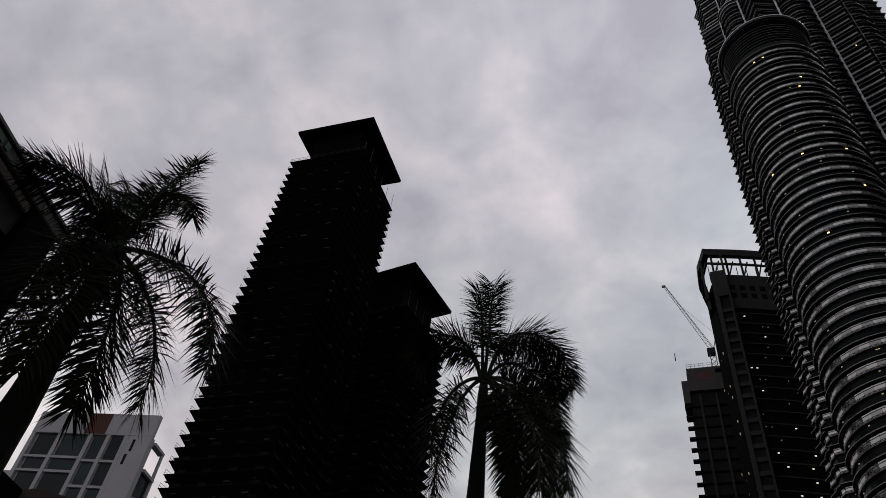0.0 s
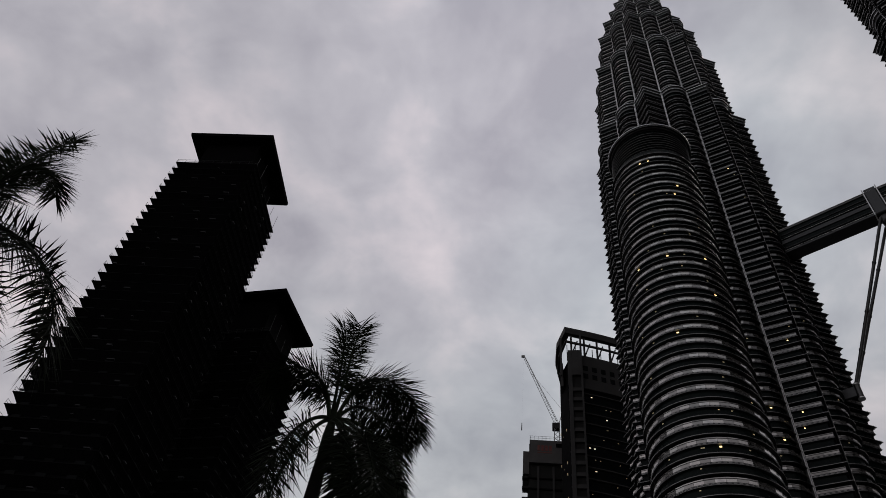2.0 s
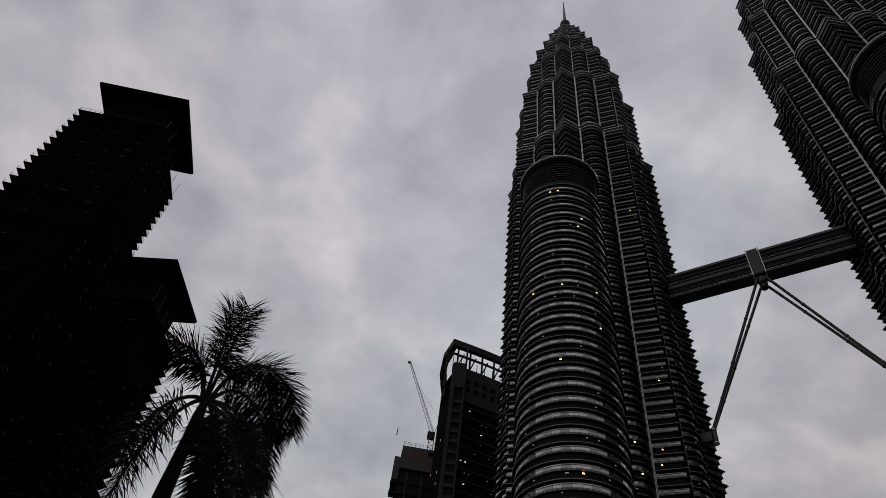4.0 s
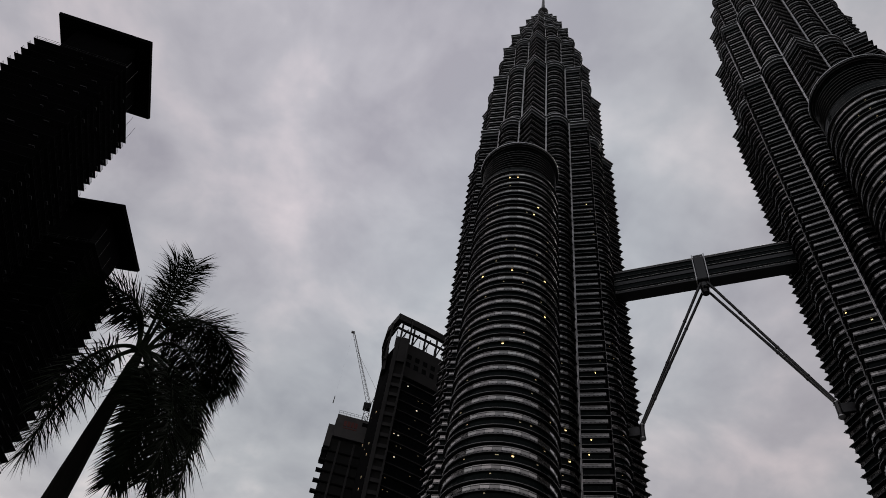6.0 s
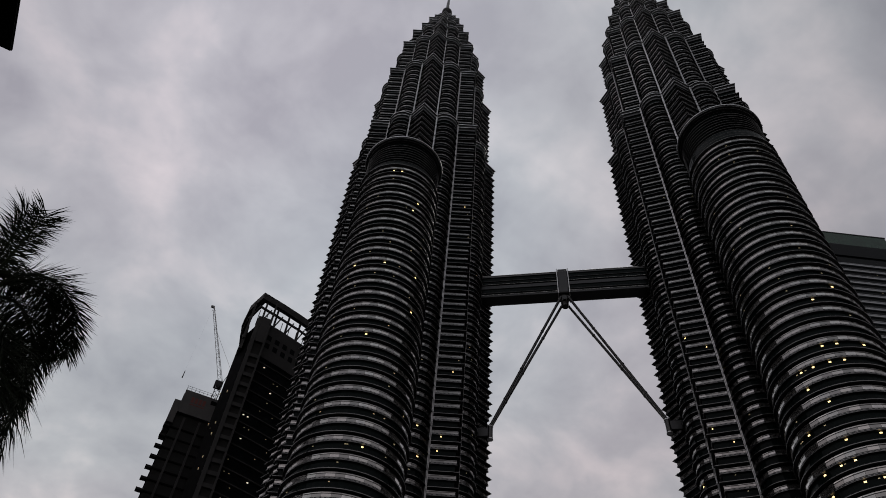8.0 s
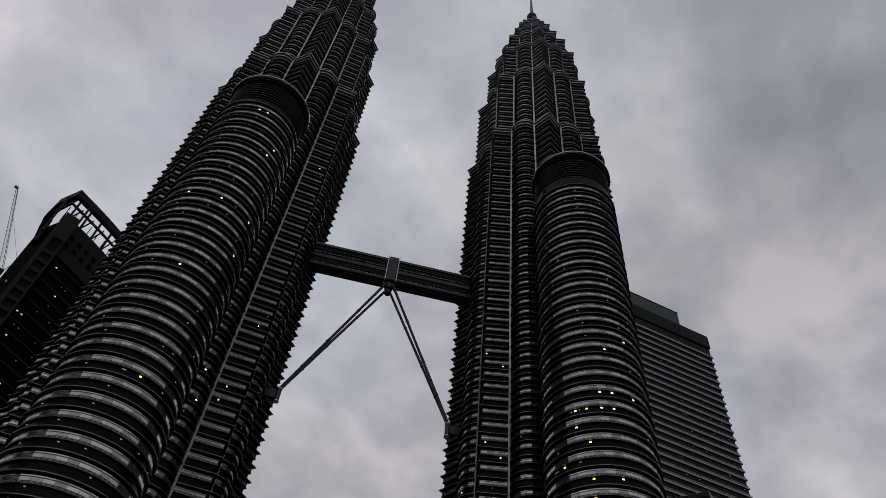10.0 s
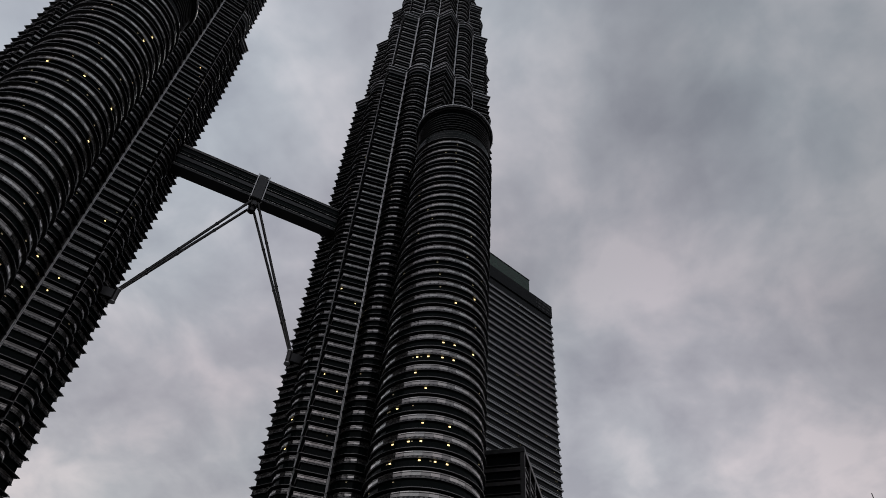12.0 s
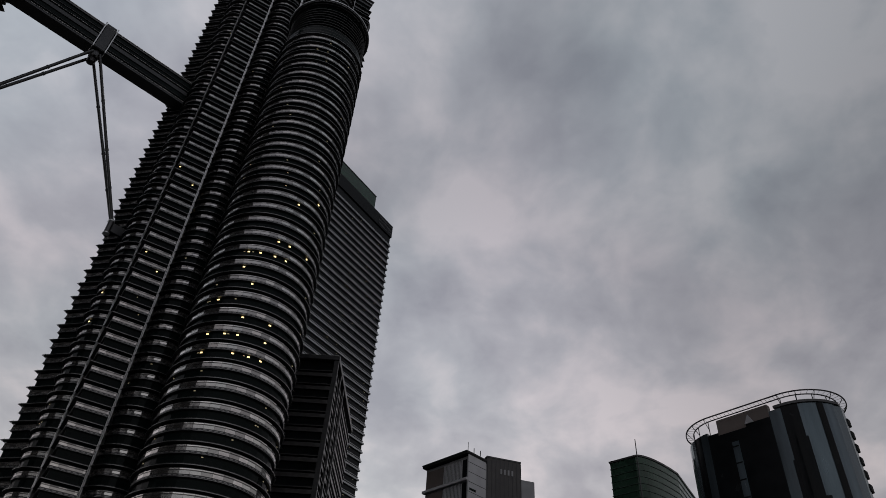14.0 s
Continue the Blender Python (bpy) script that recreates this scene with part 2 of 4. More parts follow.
def sweep(bm, pts, profile):
    """A closed ring round the outline with the closed profile of (outwards, height)."""
    rings = [[bm.verts.new((q[0], q[1], z)) for q in pushed(pts, d)] for d, z in profile]
    n, k = len(pts), len(profile)
    for j in range(k):
        for i in range(n):
            bm.faces.new((rings[j][i], rings[j][(i + 1) % n], rings[(j + 1) % k][(i + 1) % n], rings[(j + 1) % k][i]))


def panels(bm, pts, d, z0, z1, width, gap=0.04, thick=0.06):
    """Separate cladding panels round the outline, each a raised plate."""
    out = pushed(pts, d)
    n = len(out)
    for i in range(n):
        a, b = out[i], out[(i + 1) % n]
        ln = (b - a).length
        k = max(1, round(ln / width))
        t = (b - a) / ln
        nm = Vector((t.y, -t.x)) * thick
        for j in range(k):
            p, q = a + t * (ln * j / k + gap / 2), a + t * (ln * (j + 1) / k - gap / 2)
            v = [bm.verts.new((w.x, w.y, z)) for w, z in ((p, z0), (q, z0), (q + nm, z0 + 0.05), (p + nm, z0 + 0.05), (p + nm, z1 - 0.05), (q + nm, z1 - 0.05), (q, z1), (p, z1))]
            bm.faces.new((v[3], v[2], v[5], v[4])); bm.faces.new((v[0], v[1], v[2], v[3])); bm.faces.new((v[4], v[5], v[6], v[7]))
            bm.faces.new((v[0], v[3], v[4], v[7])); bm.faces.new((v[1], v[6], v[5], v[2]))


# ---------------------------------------------------------------- ground
def build_ground():
    bm = bmesh.new()
    prism(bm, circle(3500, 64), -0.6, -0.02)
    g = new("ground", mesh_of(bm, "ground", ASPHALT))
    tagged(g, "dark asphalt ground reaching out to the horizon", "ground", kind="structure")
    pv = thing("pavement", 0, 0, 0, "grey stone paving of the plaza below the towers", "pavement", kind="structure")
    part("bed", boxed(-30, 60, -20, 60, -0.05, 0.0), PAVING, pv)
    return pv


pavement = build_ground()

# ---------------------------------------------------------------- twin towers
FLOOR = 4.15
C1, C2 = at(24.06, 168.0), at(60.7, 171.6)
BU1, BU2 = at(21.3, 130.0), at(65.0, 134.6)
TIERS = [(28.9, 0.0, 257.0), (26.7, 257.0, 309.0), (23.2, 309.0, 345.0), (19.3, 345.0, 367.0), (14.6, 367.0, 385.0), (10.6, 385.0, 401.0), (7.0, 401.0, 411.5)]


def star(r, lobe=8):
    """Eight-pointed plan of two crossed squares, with a round lobe in each inner corner."""
    pts = []
    ri, rl = r * 0.765, r * 0.158
    for k in range(8):
        a = radians(45 * k)
        tip = Vector((r * math.cos(a), r * math.sin(a)))
        nxt = Vector((r * math.cos(a + math.pi / 4), r * math.sin(a + math.pi / 4)))
        c = Vector((ri * math.cos(a + math.pi / 8), ri * math.sin(a + math.pi / 8)))
        d0, d1 = (tip - c).normalized(), (nxt - c).normalized()
        a0, a1 = math.atan2(d0.y, d0.x), math.atan2(d1.y, d1.x)
        while a1 < a0:
            a1 += math.tau
        pts.append(tuple(tip))
        pts.extend((c.x + rl * math.cos(a0 + (a1 - a0) * i / lobe), c.y + rl * math.sin(a0 + (a1 - a0) * i / lobe)) for i in range(lobe + 1))
    return pts


def band_mesh(pts, name, tall=1.2, proud=0.32, width=1.5, plate=STEEL):
    """Two rows of bright plates on a dark backing, so that the joints read dark."""
    bm = bmesh.new()
    sweep(bm, pts, [(0, -0.05), (proud - 0.05, -0.05), (proud - 0.05, tall + 0.05), (0, tall + 0.05)])
    for f in bm.faces:
        f.material_index = 1
    for lo, hi in ((0.0, 0.66), (0.73, 1.0)):
        panels(bm, pts, proud - 0.05, tall * lo, tall * hi, width)
    me = mesh_of(bm, name, plate)
    me.materials.append(STEEL_DARK)
    return me


def dash_mesh(pts, name, reach, pitch=1.0):
    """Slim lower sunshade: a dark shelf, coloured as a shadow gap, with a bright tube and short bright lugs above it.
    """
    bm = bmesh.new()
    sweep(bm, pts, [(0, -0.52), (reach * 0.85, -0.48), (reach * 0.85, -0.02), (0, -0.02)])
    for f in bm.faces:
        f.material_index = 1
    sweep(bm, pts, [(reach, -0.5), (reach + 0.07, -0.5), (reach + 0.07, -0.43), (reach, -0.43)])
    out = pushed(pts, reach)
    n = len(out)
    for i in range(n):
        a, b = out[i], out[(i + 1) % n]
        ln = (b - a).length
        k = max(1, round(ln / pitch))
        t = (b - a) / ln
        nm = Vector((t.y, -t.x)) * 0.09
        for q in range(k):
            p0, p1 = a + t * (ln * (q + 0.2) / k), a + t * (ln * (q + 0.8) / k)
            v = [bm.verts.new((w.x, w.y, z)) for z in (-0.34, -0.19) for w in (p0, p1, p1 + nm, p0 + nm)]
            bm.faces.new((v[3], v[2], v[6], v[7])); bm.faces.new((v[0], v[1], v[2], v[3])); bm.faces.new((v[7], v[6], v[5], v[4]))
    me = mesh_of(bm, name, STEEL_MID)
    me.materials.append(STEEL_DARK)
    return me


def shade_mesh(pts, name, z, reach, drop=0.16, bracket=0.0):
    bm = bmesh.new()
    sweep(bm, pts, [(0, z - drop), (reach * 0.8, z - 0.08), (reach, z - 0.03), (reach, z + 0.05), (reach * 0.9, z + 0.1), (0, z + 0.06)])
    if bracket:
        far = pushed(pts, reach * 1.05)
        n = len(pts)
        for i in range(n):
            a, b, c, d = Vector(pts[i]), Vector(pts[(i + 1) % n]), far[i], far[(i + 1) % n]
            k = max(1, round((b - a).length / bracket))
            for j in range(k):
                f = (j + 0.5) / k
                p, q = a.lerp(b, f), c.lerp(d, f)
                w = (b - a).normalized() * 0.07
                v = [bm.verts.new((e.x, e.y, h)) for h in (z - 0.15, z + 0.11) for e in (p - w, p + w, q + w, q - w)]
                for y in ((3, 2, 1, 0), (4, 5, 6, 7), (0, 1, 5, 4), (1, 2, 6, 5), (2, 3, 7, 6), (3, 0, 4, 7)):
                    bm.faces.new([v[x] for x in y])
    # Dark steel all over: the underside shade is put into the colour.
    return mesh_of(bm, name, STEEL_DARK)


def rail_mesh(pts, z, reach):
    """Thin bright tube along the tip of a sunshade."""
    bm = bmesh.new()
    sweep(bm, pts, [(reach, z - 0.16), (reach + 0.09, z - 0.15), (reach + 0.09, z - 0.06), (reach, z - 0.05)])
    return mesh_of(bm, "shade_rail", STEEL_MID)


STAR_MESH = {}
for i, (r, z0, z1) in enumerate(TIERS):
    pts = star(r)
    bm = bmesh.new(); prism(bm, pts, z0, z1)
    core = mesh_of(bm, "glass_core", GLASS_T)
    bm = bmesh.new()
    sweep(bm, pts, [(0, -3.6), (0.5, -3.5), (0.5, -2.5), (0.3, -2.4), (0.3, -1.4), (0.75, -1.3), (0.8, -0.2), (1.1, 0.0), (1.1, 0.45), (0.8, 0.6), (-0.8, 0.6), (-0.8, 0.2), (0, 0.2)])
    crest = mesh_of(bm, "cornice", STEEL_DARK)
    bm = bmesh.new()
    sweep(bm, pts, [(0.9, 0.1), (1.22, 0.08), (1.22, 0.36), (0.9, 0.34)])
    edge = mesh_of(bm, "cornice_edge", STEEL_RIB)
    bm = bmesh.new()
    sweep(bm, pts, [(0.4, -1.5), (0.9, -1.52), (0.9, -1.3), (0.4, -1.28)])
    edge_low = mesh_of(bm, "cornice_edge", STEEL_RIB)
    bm = bmesh.new()
    box(bm, -0.26, -0.08, -0.1, 1.3, 0, 1, 0); box(bm, 0.08, 0.26, -0.1, 1.3, 0, 1, 0); box(bm, -0.08, 0.08, -0.1, 1.0, 0, 1, 0)
    rib = mesh_of(bm, "rib", STEEL_RIB)
    k = 0.75 if i else 1.0
    STAR_MESH[i] = (core, crest, edge, edge_low, rib, band_mesh(pts, "spandrel_band", 0.86 * (0.88 if i else 1)), shade_mesh(pts, "sunshade", 1.5, 0.95 * k, bracket=1.5), dash_mesh(pts, "lower_sunshade", 0.42 * k), rail_mesh(pts, 1.5, 0.95 * k))

RB = 11.5
ROUND = circle(RB, 40)
STEEL_ROUND = mat("polished_steel_panel", (0.43, 0.414, 0.40), 0.16, 0.95, 0.22, 0.8, 0.08, island=0.45)
ROUND_BAND = band_mesh(ROUND, "spandrel_band", 1.1, 0.32, 1.9, STEEL_ROUND)
ROUND_SHADE = shade_mesh(ROUND, "sunshade", 1.62, 0.85, bracket=1.0)
ROUND_RAIL = rail_mesh(ROUND, 1.62, 0.85)
ROUND_LOW = dash_mesh(ROUND, "lower_sunshade", 0.44)
RIM_LUG_RING = dash_mesh(circle(RB + 0.3, 40), "rim_lug_ring", 0.5)
ROUND_TOP = 196.0


def lamp_mesh(name, material, w=0.5, h=0.27):
    return mesh_of(boxed(-0.06, 0.06, -w / 2, w / 2, -h / 2, h / 2), name, material)


LAMP_ME, DIM_ME, WHITE_ME = lamp_mesh("window_lamp", LAMP, 0.46, 0.26), lamp_mesh("window_lamp", LAMP_DIM, 0.34, 0.15), lamp_mesh("window_lamp", LAMP_WHITE, 0.55, 0.32)


def star_radius(r, ang):
    """How far the star plan reaches at an angle (degrees, in its own axes)."""
    pts = star(r)
    d = Vector((math.cos(radians(ang)), math.sin(radians(ang))))
    best = 0.0
    for i in range(len(pts)):
        a, b = Vector(pts[i - 1]), Vector(pts[i])
        e = b - a
        den = d.x * e.y - d.y * e.x
        if abs(den) < 1e-9:
            continue
        t = (a.x * e.y - a.y * e.x) / den
        s = (a.x * d.y - a.y * d.x) / den
        if t > 0 and -1e-6 <= s <= 1 + 1e-6:
            best = max(best, t)
    return best


def skyscraper(c, bustle, turn, lamps_round, lamps_star, label, rnd, lift=0.0):
    """One tower: stepped star shaft, pinnacle, and the round annex in front of it."""
    t = thing("skyscraper", c.x, c.y, 0, label, "skyscraper", "twin towers", rz=turn)
    for i, (r, z0, z1) in enumerate(TIERS):
        core, crest, edge, edge_low, rib, band, shade, low, rail = STAR_MESH[i]
        part("glass_core", core, None, t, "dark reflective glass")
        piece("cornice", crest, t, Matrix.Translation((0, 0, z1)))
        piece("cornice_edge", edge, t, Matrix.Translation((0, 0, z1)))
        piece("cornice_edge", edge_low, t, Matrix.Translation((0, 0, z1)))
        z = z0 + 2.2
        z = 62.0 - 8 * FLOOR if i == 0 else z
        while z < z1 - 4.2:
            m = Matrix.Translation((0, 0, z))
            piece("spandrel_band", band, t, m)
            piece("sunshade", shade, t, m)
            piece("lower_sunshade", low, t, m)
            piece("shade_rail", rail, t, m)
            z += FLOOR * (1.0 if i < 2 else 0.93)
        n = len(star(r)) // 8
        pts = star(r)
        for k in range(8):
            for j in (1, n - 1):
                p = Vector(pts[k * n + j])
                a = math.atan2(p.y, p.x)
                tip = Vector(pts[(k * n) % len(pts)]) if j == 1 else Vector(pts[((k + 1) * n) % len(pts)])
                w = 1.0 if i < 2 else 0.7
                zb = 24.0 if i == 0 else z0
                q = p + (tip - p).normalized() * 0.25
                piece("rib", rib, t, Matrix.Translation((q.x, q.y, zb)) @ Matrix.Rotation(a - math.pi / 2, 4, "Z") @ Matrix.Diagonal((w, w, z1 - zb, 1)))
    # pinnacle
    bm = bmesh.new()
    for (ra, za), (rb, zb) in zip([(5.2, 411), (3.6, 417), (3.2, 417.2), (2.3, 423), (1.4, 424)], [(3.6, 417), (3.2, 417.2), (2.3, 423), (1.4, 424), (0.9, 428.5)]):
        beam(bm, (0, 0, za), (0, 0, zb), ra, 16, rb)
    part("spire", bm, STEEL_DARK, t, "stepped steel spire")
    bm = bmesh.new()
    prev = None
    for j in range(37):
        h = -1 + 2 * j / 36
        rr = max(0.4, 3.1 * math.sqrt(max(0, 1 - h * h)) - (0.22 if j % 4 == 0 else 0))
        row = [bm.verts.new((q[0], q[1], 431 + 3.1 * h)) for q in circle(rr, 20)]
        if prev:
            for i in range(20):
                bm.faces.new((prev[i], prev[(i + 1) % 20], row[(i + 1) % 20], row[i]))
        prev = row
    part("ring_ball", bm, STEEL_DARK, t)
    bm = bmesh.new(); beam(bm, (0, 0, 433), (0, 0, 470), 1.25, 10, 0.25)
    part("mast", bm, STEEL_EDGE, t)
    # round annex
    inv = t.matrix_world.inverted()
    o = inv @ Vector((bustle.x, bustle.y, 0))
    base = Matrix.Translation((o.x, o.y, 0))
    bm = bmesh.new(); prism(bm, [(o.x + p[0], o.y + p[1]) for p in ROUND], 0, ROUND_TOP - 13)
    prism(bm, [(o.x + p[0], o.y + p[1]) for p in circle(RB - 0.9, 48)], ROUND_TOP - 13, ROUND_TOP - 1)
    part("annex_core", bm, GLASS_T, t, "dark glass of the round annex")
    z = 54.2 + lift - 8 * FLOOR
    floors = []
    while z < ROUND_TOP - 15.5:
        m = base @ Matrix.Translation((0, 0, z))
        piece("spandrel_band", ROUND_BAND, t, m)
        piece("sunshade", ROUND_SHADE, t, m)
        piece("lower_sunshade", ROUND_LOW, t, m)
        piece("shade_rail", ROUND_RAIL, t, m)
        floors.append(z)
        z += FLOOR
    bm = bmesh.new()
    sweep(bm, circle(RB - 0.5, 64), [(0, -0.14), (0.5, -0.1), (0.55, 0), (0.5, 0.1), (0, 0.14)])
    louvre = mesh_of(bm, "louvre_ring", STEEL_DARK)
    for j in range(11):
        piece("louvre_ring", louvre, t, base @ Matrix.Translation((0, 0, ROUND_TOP - 16.6 + j * 1.3)))
    bm = bmesh.new()
    sweep(bm, circle(RB, 72), [(-1.5, -1.0), (0.1, -0.9), (0.4, -0.5), (0.9, -0.35), (0.95, 0.1), (0.7, 0.25), (-1.5, 0.25)])
    rim = mesh_of(bm, "rim", STEEL_DARK)
    piece("rim", rim, t, base @ Matrix.Translation((0, 0, ROUND_TOP)))
    bm = bmesh.new()
    sweep(bm, circle(RB + 0.95, 72), [(-0.1, -0.2), (0.12, -0.16), (0.14, 0.1), (-0.1, 0.14)])
    part("rim_edge", bm, STEEL_RIB, t).matrix_basis = base @ Matrix.Translation((0, 0, ROUND_TOP - 0.1))
    piece("rim_lug_ring", RIM_LUG_RING, t, base @ Matrix.Translation((0, 0, ROUND_TOP - 0.25)))
    bm = bmesh.new(); prism(bm, circle(RB - 0.6, 48, o.x, o.y), ROUND_TOP - 1.2, ROUND_TOP - 0.9)
    part("annex_roof", bm, STEEL_DARK, t)
    # link between annex and shaft
    d = Vector((-o.x, -o.y)).normalized()
    s = Vector((d.y, -d.x))
    quad = [Vector((o.x, o.y)) + d * a + s * b for a, b in ((4, -7.5), (20, -7.5), (20, 7.5), (4, 7.5))]
    bm = bmesh.new(); prism(bm, quad, 0, ROUND_TOP - 8)
    part("link_wing", bm, GLASS_T, t)
    ring = [Vector((o.x, o.y)) + d * a + s * b for a, b in ((8, -7.5), (18, -7.5), (18, 7.5), (8, 7.5))]
    area = sum(ring[i].x * ring[(i + 1) % 4].y - ring[(i + 1) % 4].x * ring[i].y for i in range(4))
    ring = ring if area > 0 else ring[::-1]
    me = shade_mesh(ring, "link_band", 0.5, 0.5, 0.9)
    for z in floors:
        piece("link_band", me, t, Matrix.Translation((0, 0, z)))
    # lit ceilings behind the glass
    ph = floors[0]

    def ceiling(z):
        return ph + round((z - ph + 0.55) / FLOOR) * FLOOR - 0.85

    def put(me, a, r, z, where):
        piece("window_lamp", me, t, where @ Matrix.Translation((r * math.cos(radians(a)), r * math.sin(radians(a)), z)) @ Matrix.Rotation(radians(a), 4, "Z"))

    for a, z in lamps_round:
        put(LAMP_ME, a - turn, RB + 0.02, ceiling(z), base)
    for a, z in lamps_star:
        b = a - turn
        put(LAMP_ME, b, star_radius(TIERS[0][0], b) + 0.02, 62.0 + round((z - 62.0) / FLOOR) * FLOOR - 0.85, Matrix.Identity(4))
    toward = math.degrees(math.atan2(-c.y, -c.x)) - turn
    for _ in range(75):
        put(DIM_ME, toward + rnd.uniform(-75, 75), RB + 0.02, rnd.choice(floors) - 0.85, base)
    for _ in range(45):
        b = toward + rnd.uniform(-70, 70)
        put(DIM_ME, b, star_radius(TIERS[0][0], b) + 0.02, 62.0 + rnd.randrange(38) * FLOOR - 0.85, Matrix.Identity(4))
    return t


R1 = [(-125.0, 179.2), (-113.2, 179.2), (-113.1, 136.0), (-67.4, 136.9), (-152.9, 135.9), (-100.9, 84.3), (-118.4, 110.8), (-81.2, 166.3), (-87.4, 161.1), (-66.6, 124.0)]
S1 = [(-74.3, 178.9), (-78.2, 203.1), (-78.7, 130.3), (-97.1, 108.8), (-95.2, 99.7), (-81.8, 107.8), (-72.0, 114.3), (-82.9, 103.9)]
R2 = [(-147.6, 103.0), (-134.5, 102.8), (-108.5, 102.4), (-175.0, 98.9), (-162.7, 98.0), (-147.4, 98.6), (-134.6, 98.7), (-175.2, 94.7), (-162.1, 89.3), (168.1, 86.1),
      (-162.0, 81.0), (-134.3, 81.6), (-174.4, 77.5), (168.1, 77.5), (-162.0, 76.7), (-134.5, 77.2), (167.8, 73.2), (-161.8, 72.5), (-146.7, 73.1), (-134.6, 72.9), (-109.6, 119.3), (-136.5, 115.2)]
S2 = [(174.2, 136.3), (-178.7, 134.2), (-173.8, 128.5), (-173.8, 124.4), (-179.0, 104.9), (174.9, 106.1), (152.1, 101.3), (152.2, 92.9)]
tower_1 = skyscraper(C1, BU1, 90 - 210.8, R1, S1, "stepped steel and dark glass skyscraper with few lit windows", random.Random(4))
tower_2 = skyscraper(C2, BU2, 90 - 231.0, R2, S2, "stepped steel and dark glass skyscraper with many lit annex windows", random.Random(9), 2.2)


def build_bridge():
    """Two-storey bridge between the towers on a pair of splayed legs."""
    mid = (C1 + C2) / 2
    u = (C2 - C1).normalized()
    half = (C2 - C1).length / 2
    b = thing("skybridge", mid.x, mid.y, 171.8, "dark steel two-storey bridge joining both towers on splayed legs", "bridge", rz=math.degrees(math.atan2(u.y, u.x)))
    ln = half - 25.5
    part("deck", boxed(-ln, ln, -2.1, 2.1, 0, 0.9, 0.1), STEEL_DARK, b)
    part("glazing", boxed(-ln, ln, -1.8, 1.8, 0.9, 9.7), GLASS_T, b)
    for z, h, m in ((1.9, 0.18, STEEL_EDGE), (3.9, 1.5, STEEL_DARK), (5.9, 0.16, STEEL_EDGE), (7.6, 0.18, STEEL_EDGE)):
        part("side_band", boxed(-ln, ln, -2.05, 2.05, z, z + h, 0.05), m, b)
    bm = bmesh.new()
    prof = [(-2.1, 9.5), (-2.1, 10.2), (-1.9, 10.7), (-1.3, 11.0), (1.3, 11.0), (1.9, 10.7), (2.1, 10.2), (2.1, 9.5)]
    rings = [[bm.verts.new((x, y, z)) for y, z in prof] for x in (-ln, ln)]
    for i in range(len(prof)):
        j = (i + 1) % len(prof)
        bm.faces.new((rings[0][i], rings[0][j], rings[1][j], rings[1][i]))
    bm.faces.new(rings[0]); bm.faces.new(rings[1][::-1])
    part("roof", bm, STEEL_EDGE, b, "rounded steel roof")
    for s in (-1, 1):
        part("collar", boxed(s * 1.8 - 0.15, s * 1.8 + 0.15, -2.45, 2.45, -0.2, 11.5, 0.04), STEEL_RIB, b, "bright steel collar")
    for y in (-1, 1):
        for z, r in ((10.25, 0.12), (6.0, 0.07), (0.95, 0.09)):
            bm = bmesh.new(); beam(bm, (-ln, y * 2.14, z), (ln, y * 2.14, z), r, 6)
            part("edge_tube", bm, STEEL_RIB, b, "bright steel edge tube")
    part("centre_panel", boxed(-1.5, 1.5, -2.25, 2.25, 0.2, 11.35, 0.1), STEEL_DARK, b)
    bm = bmesh.new()
    beam(bm, (0, 0, -4.4), (0, 0, -0.2), 1.1, 12, 1.5)
    beam(bm, (0, -2.2, -2.2), (0, 2.2, -2.2), 0.8, 10)
    part("bearing", bm, STEEL_DARK, b)
    for s in (-1, 1):
        foot = Vector((s * 23.3, 0, -49.3))
        for y in (-1, 1):
            a = Vector((s * 1.0, y * 2.1, -1.8))
            e = foot + Vector((0, y * 0.35, 0))
            bm = bmesh.new()
            beam(bm, a, e, 0.42, 12)
            leg = part("leg", bm, STEEL_DARK, b, "slender round steel leg")
            for f in (0.3, 0.6, 0.82):
                p = a.lerp(e, f)
                d = (e - a).normalized()
                bm = bmesh.new(); beam(bm, p - d * 0.25, p + d * 0.22, 0.52, 12)
                part("clamp_ring", bm, STEEL_DARK, leg)
        bm = bmesh.new()
        box(bm, min(s * 24.0, s * 28), max(s * 24.0, s * 28), -0.4, 0.4, -52.8, -50.0, 0.1)
        part("foot_bracket", bm, STEEL_DARK, b)
        bm = bmesh.new()
        beam(bm, (s * 23.5, 0, -53.8), (s * 23.5, 0, -49.4), 0.72, 14)
        beam(bm, (s * 23.5, 0, -49.4), (s * 23.5, 0, -48.9), 0.72, 14, 0.4)
        foot_plate = part("foot_plate", bm, STEEL_EDGE, b, "rounded steel foot")
        for z in (-53.7, -49.6):
            bm = bmesh.new(); beam(bm, (s * 23.5, 0, z - 0.14), (s * 23.5, 0, z + 0.14), 0.84, 14)
            part("foot_ring", bm, STEEL_RIB, foot_plate)


build_bridge()


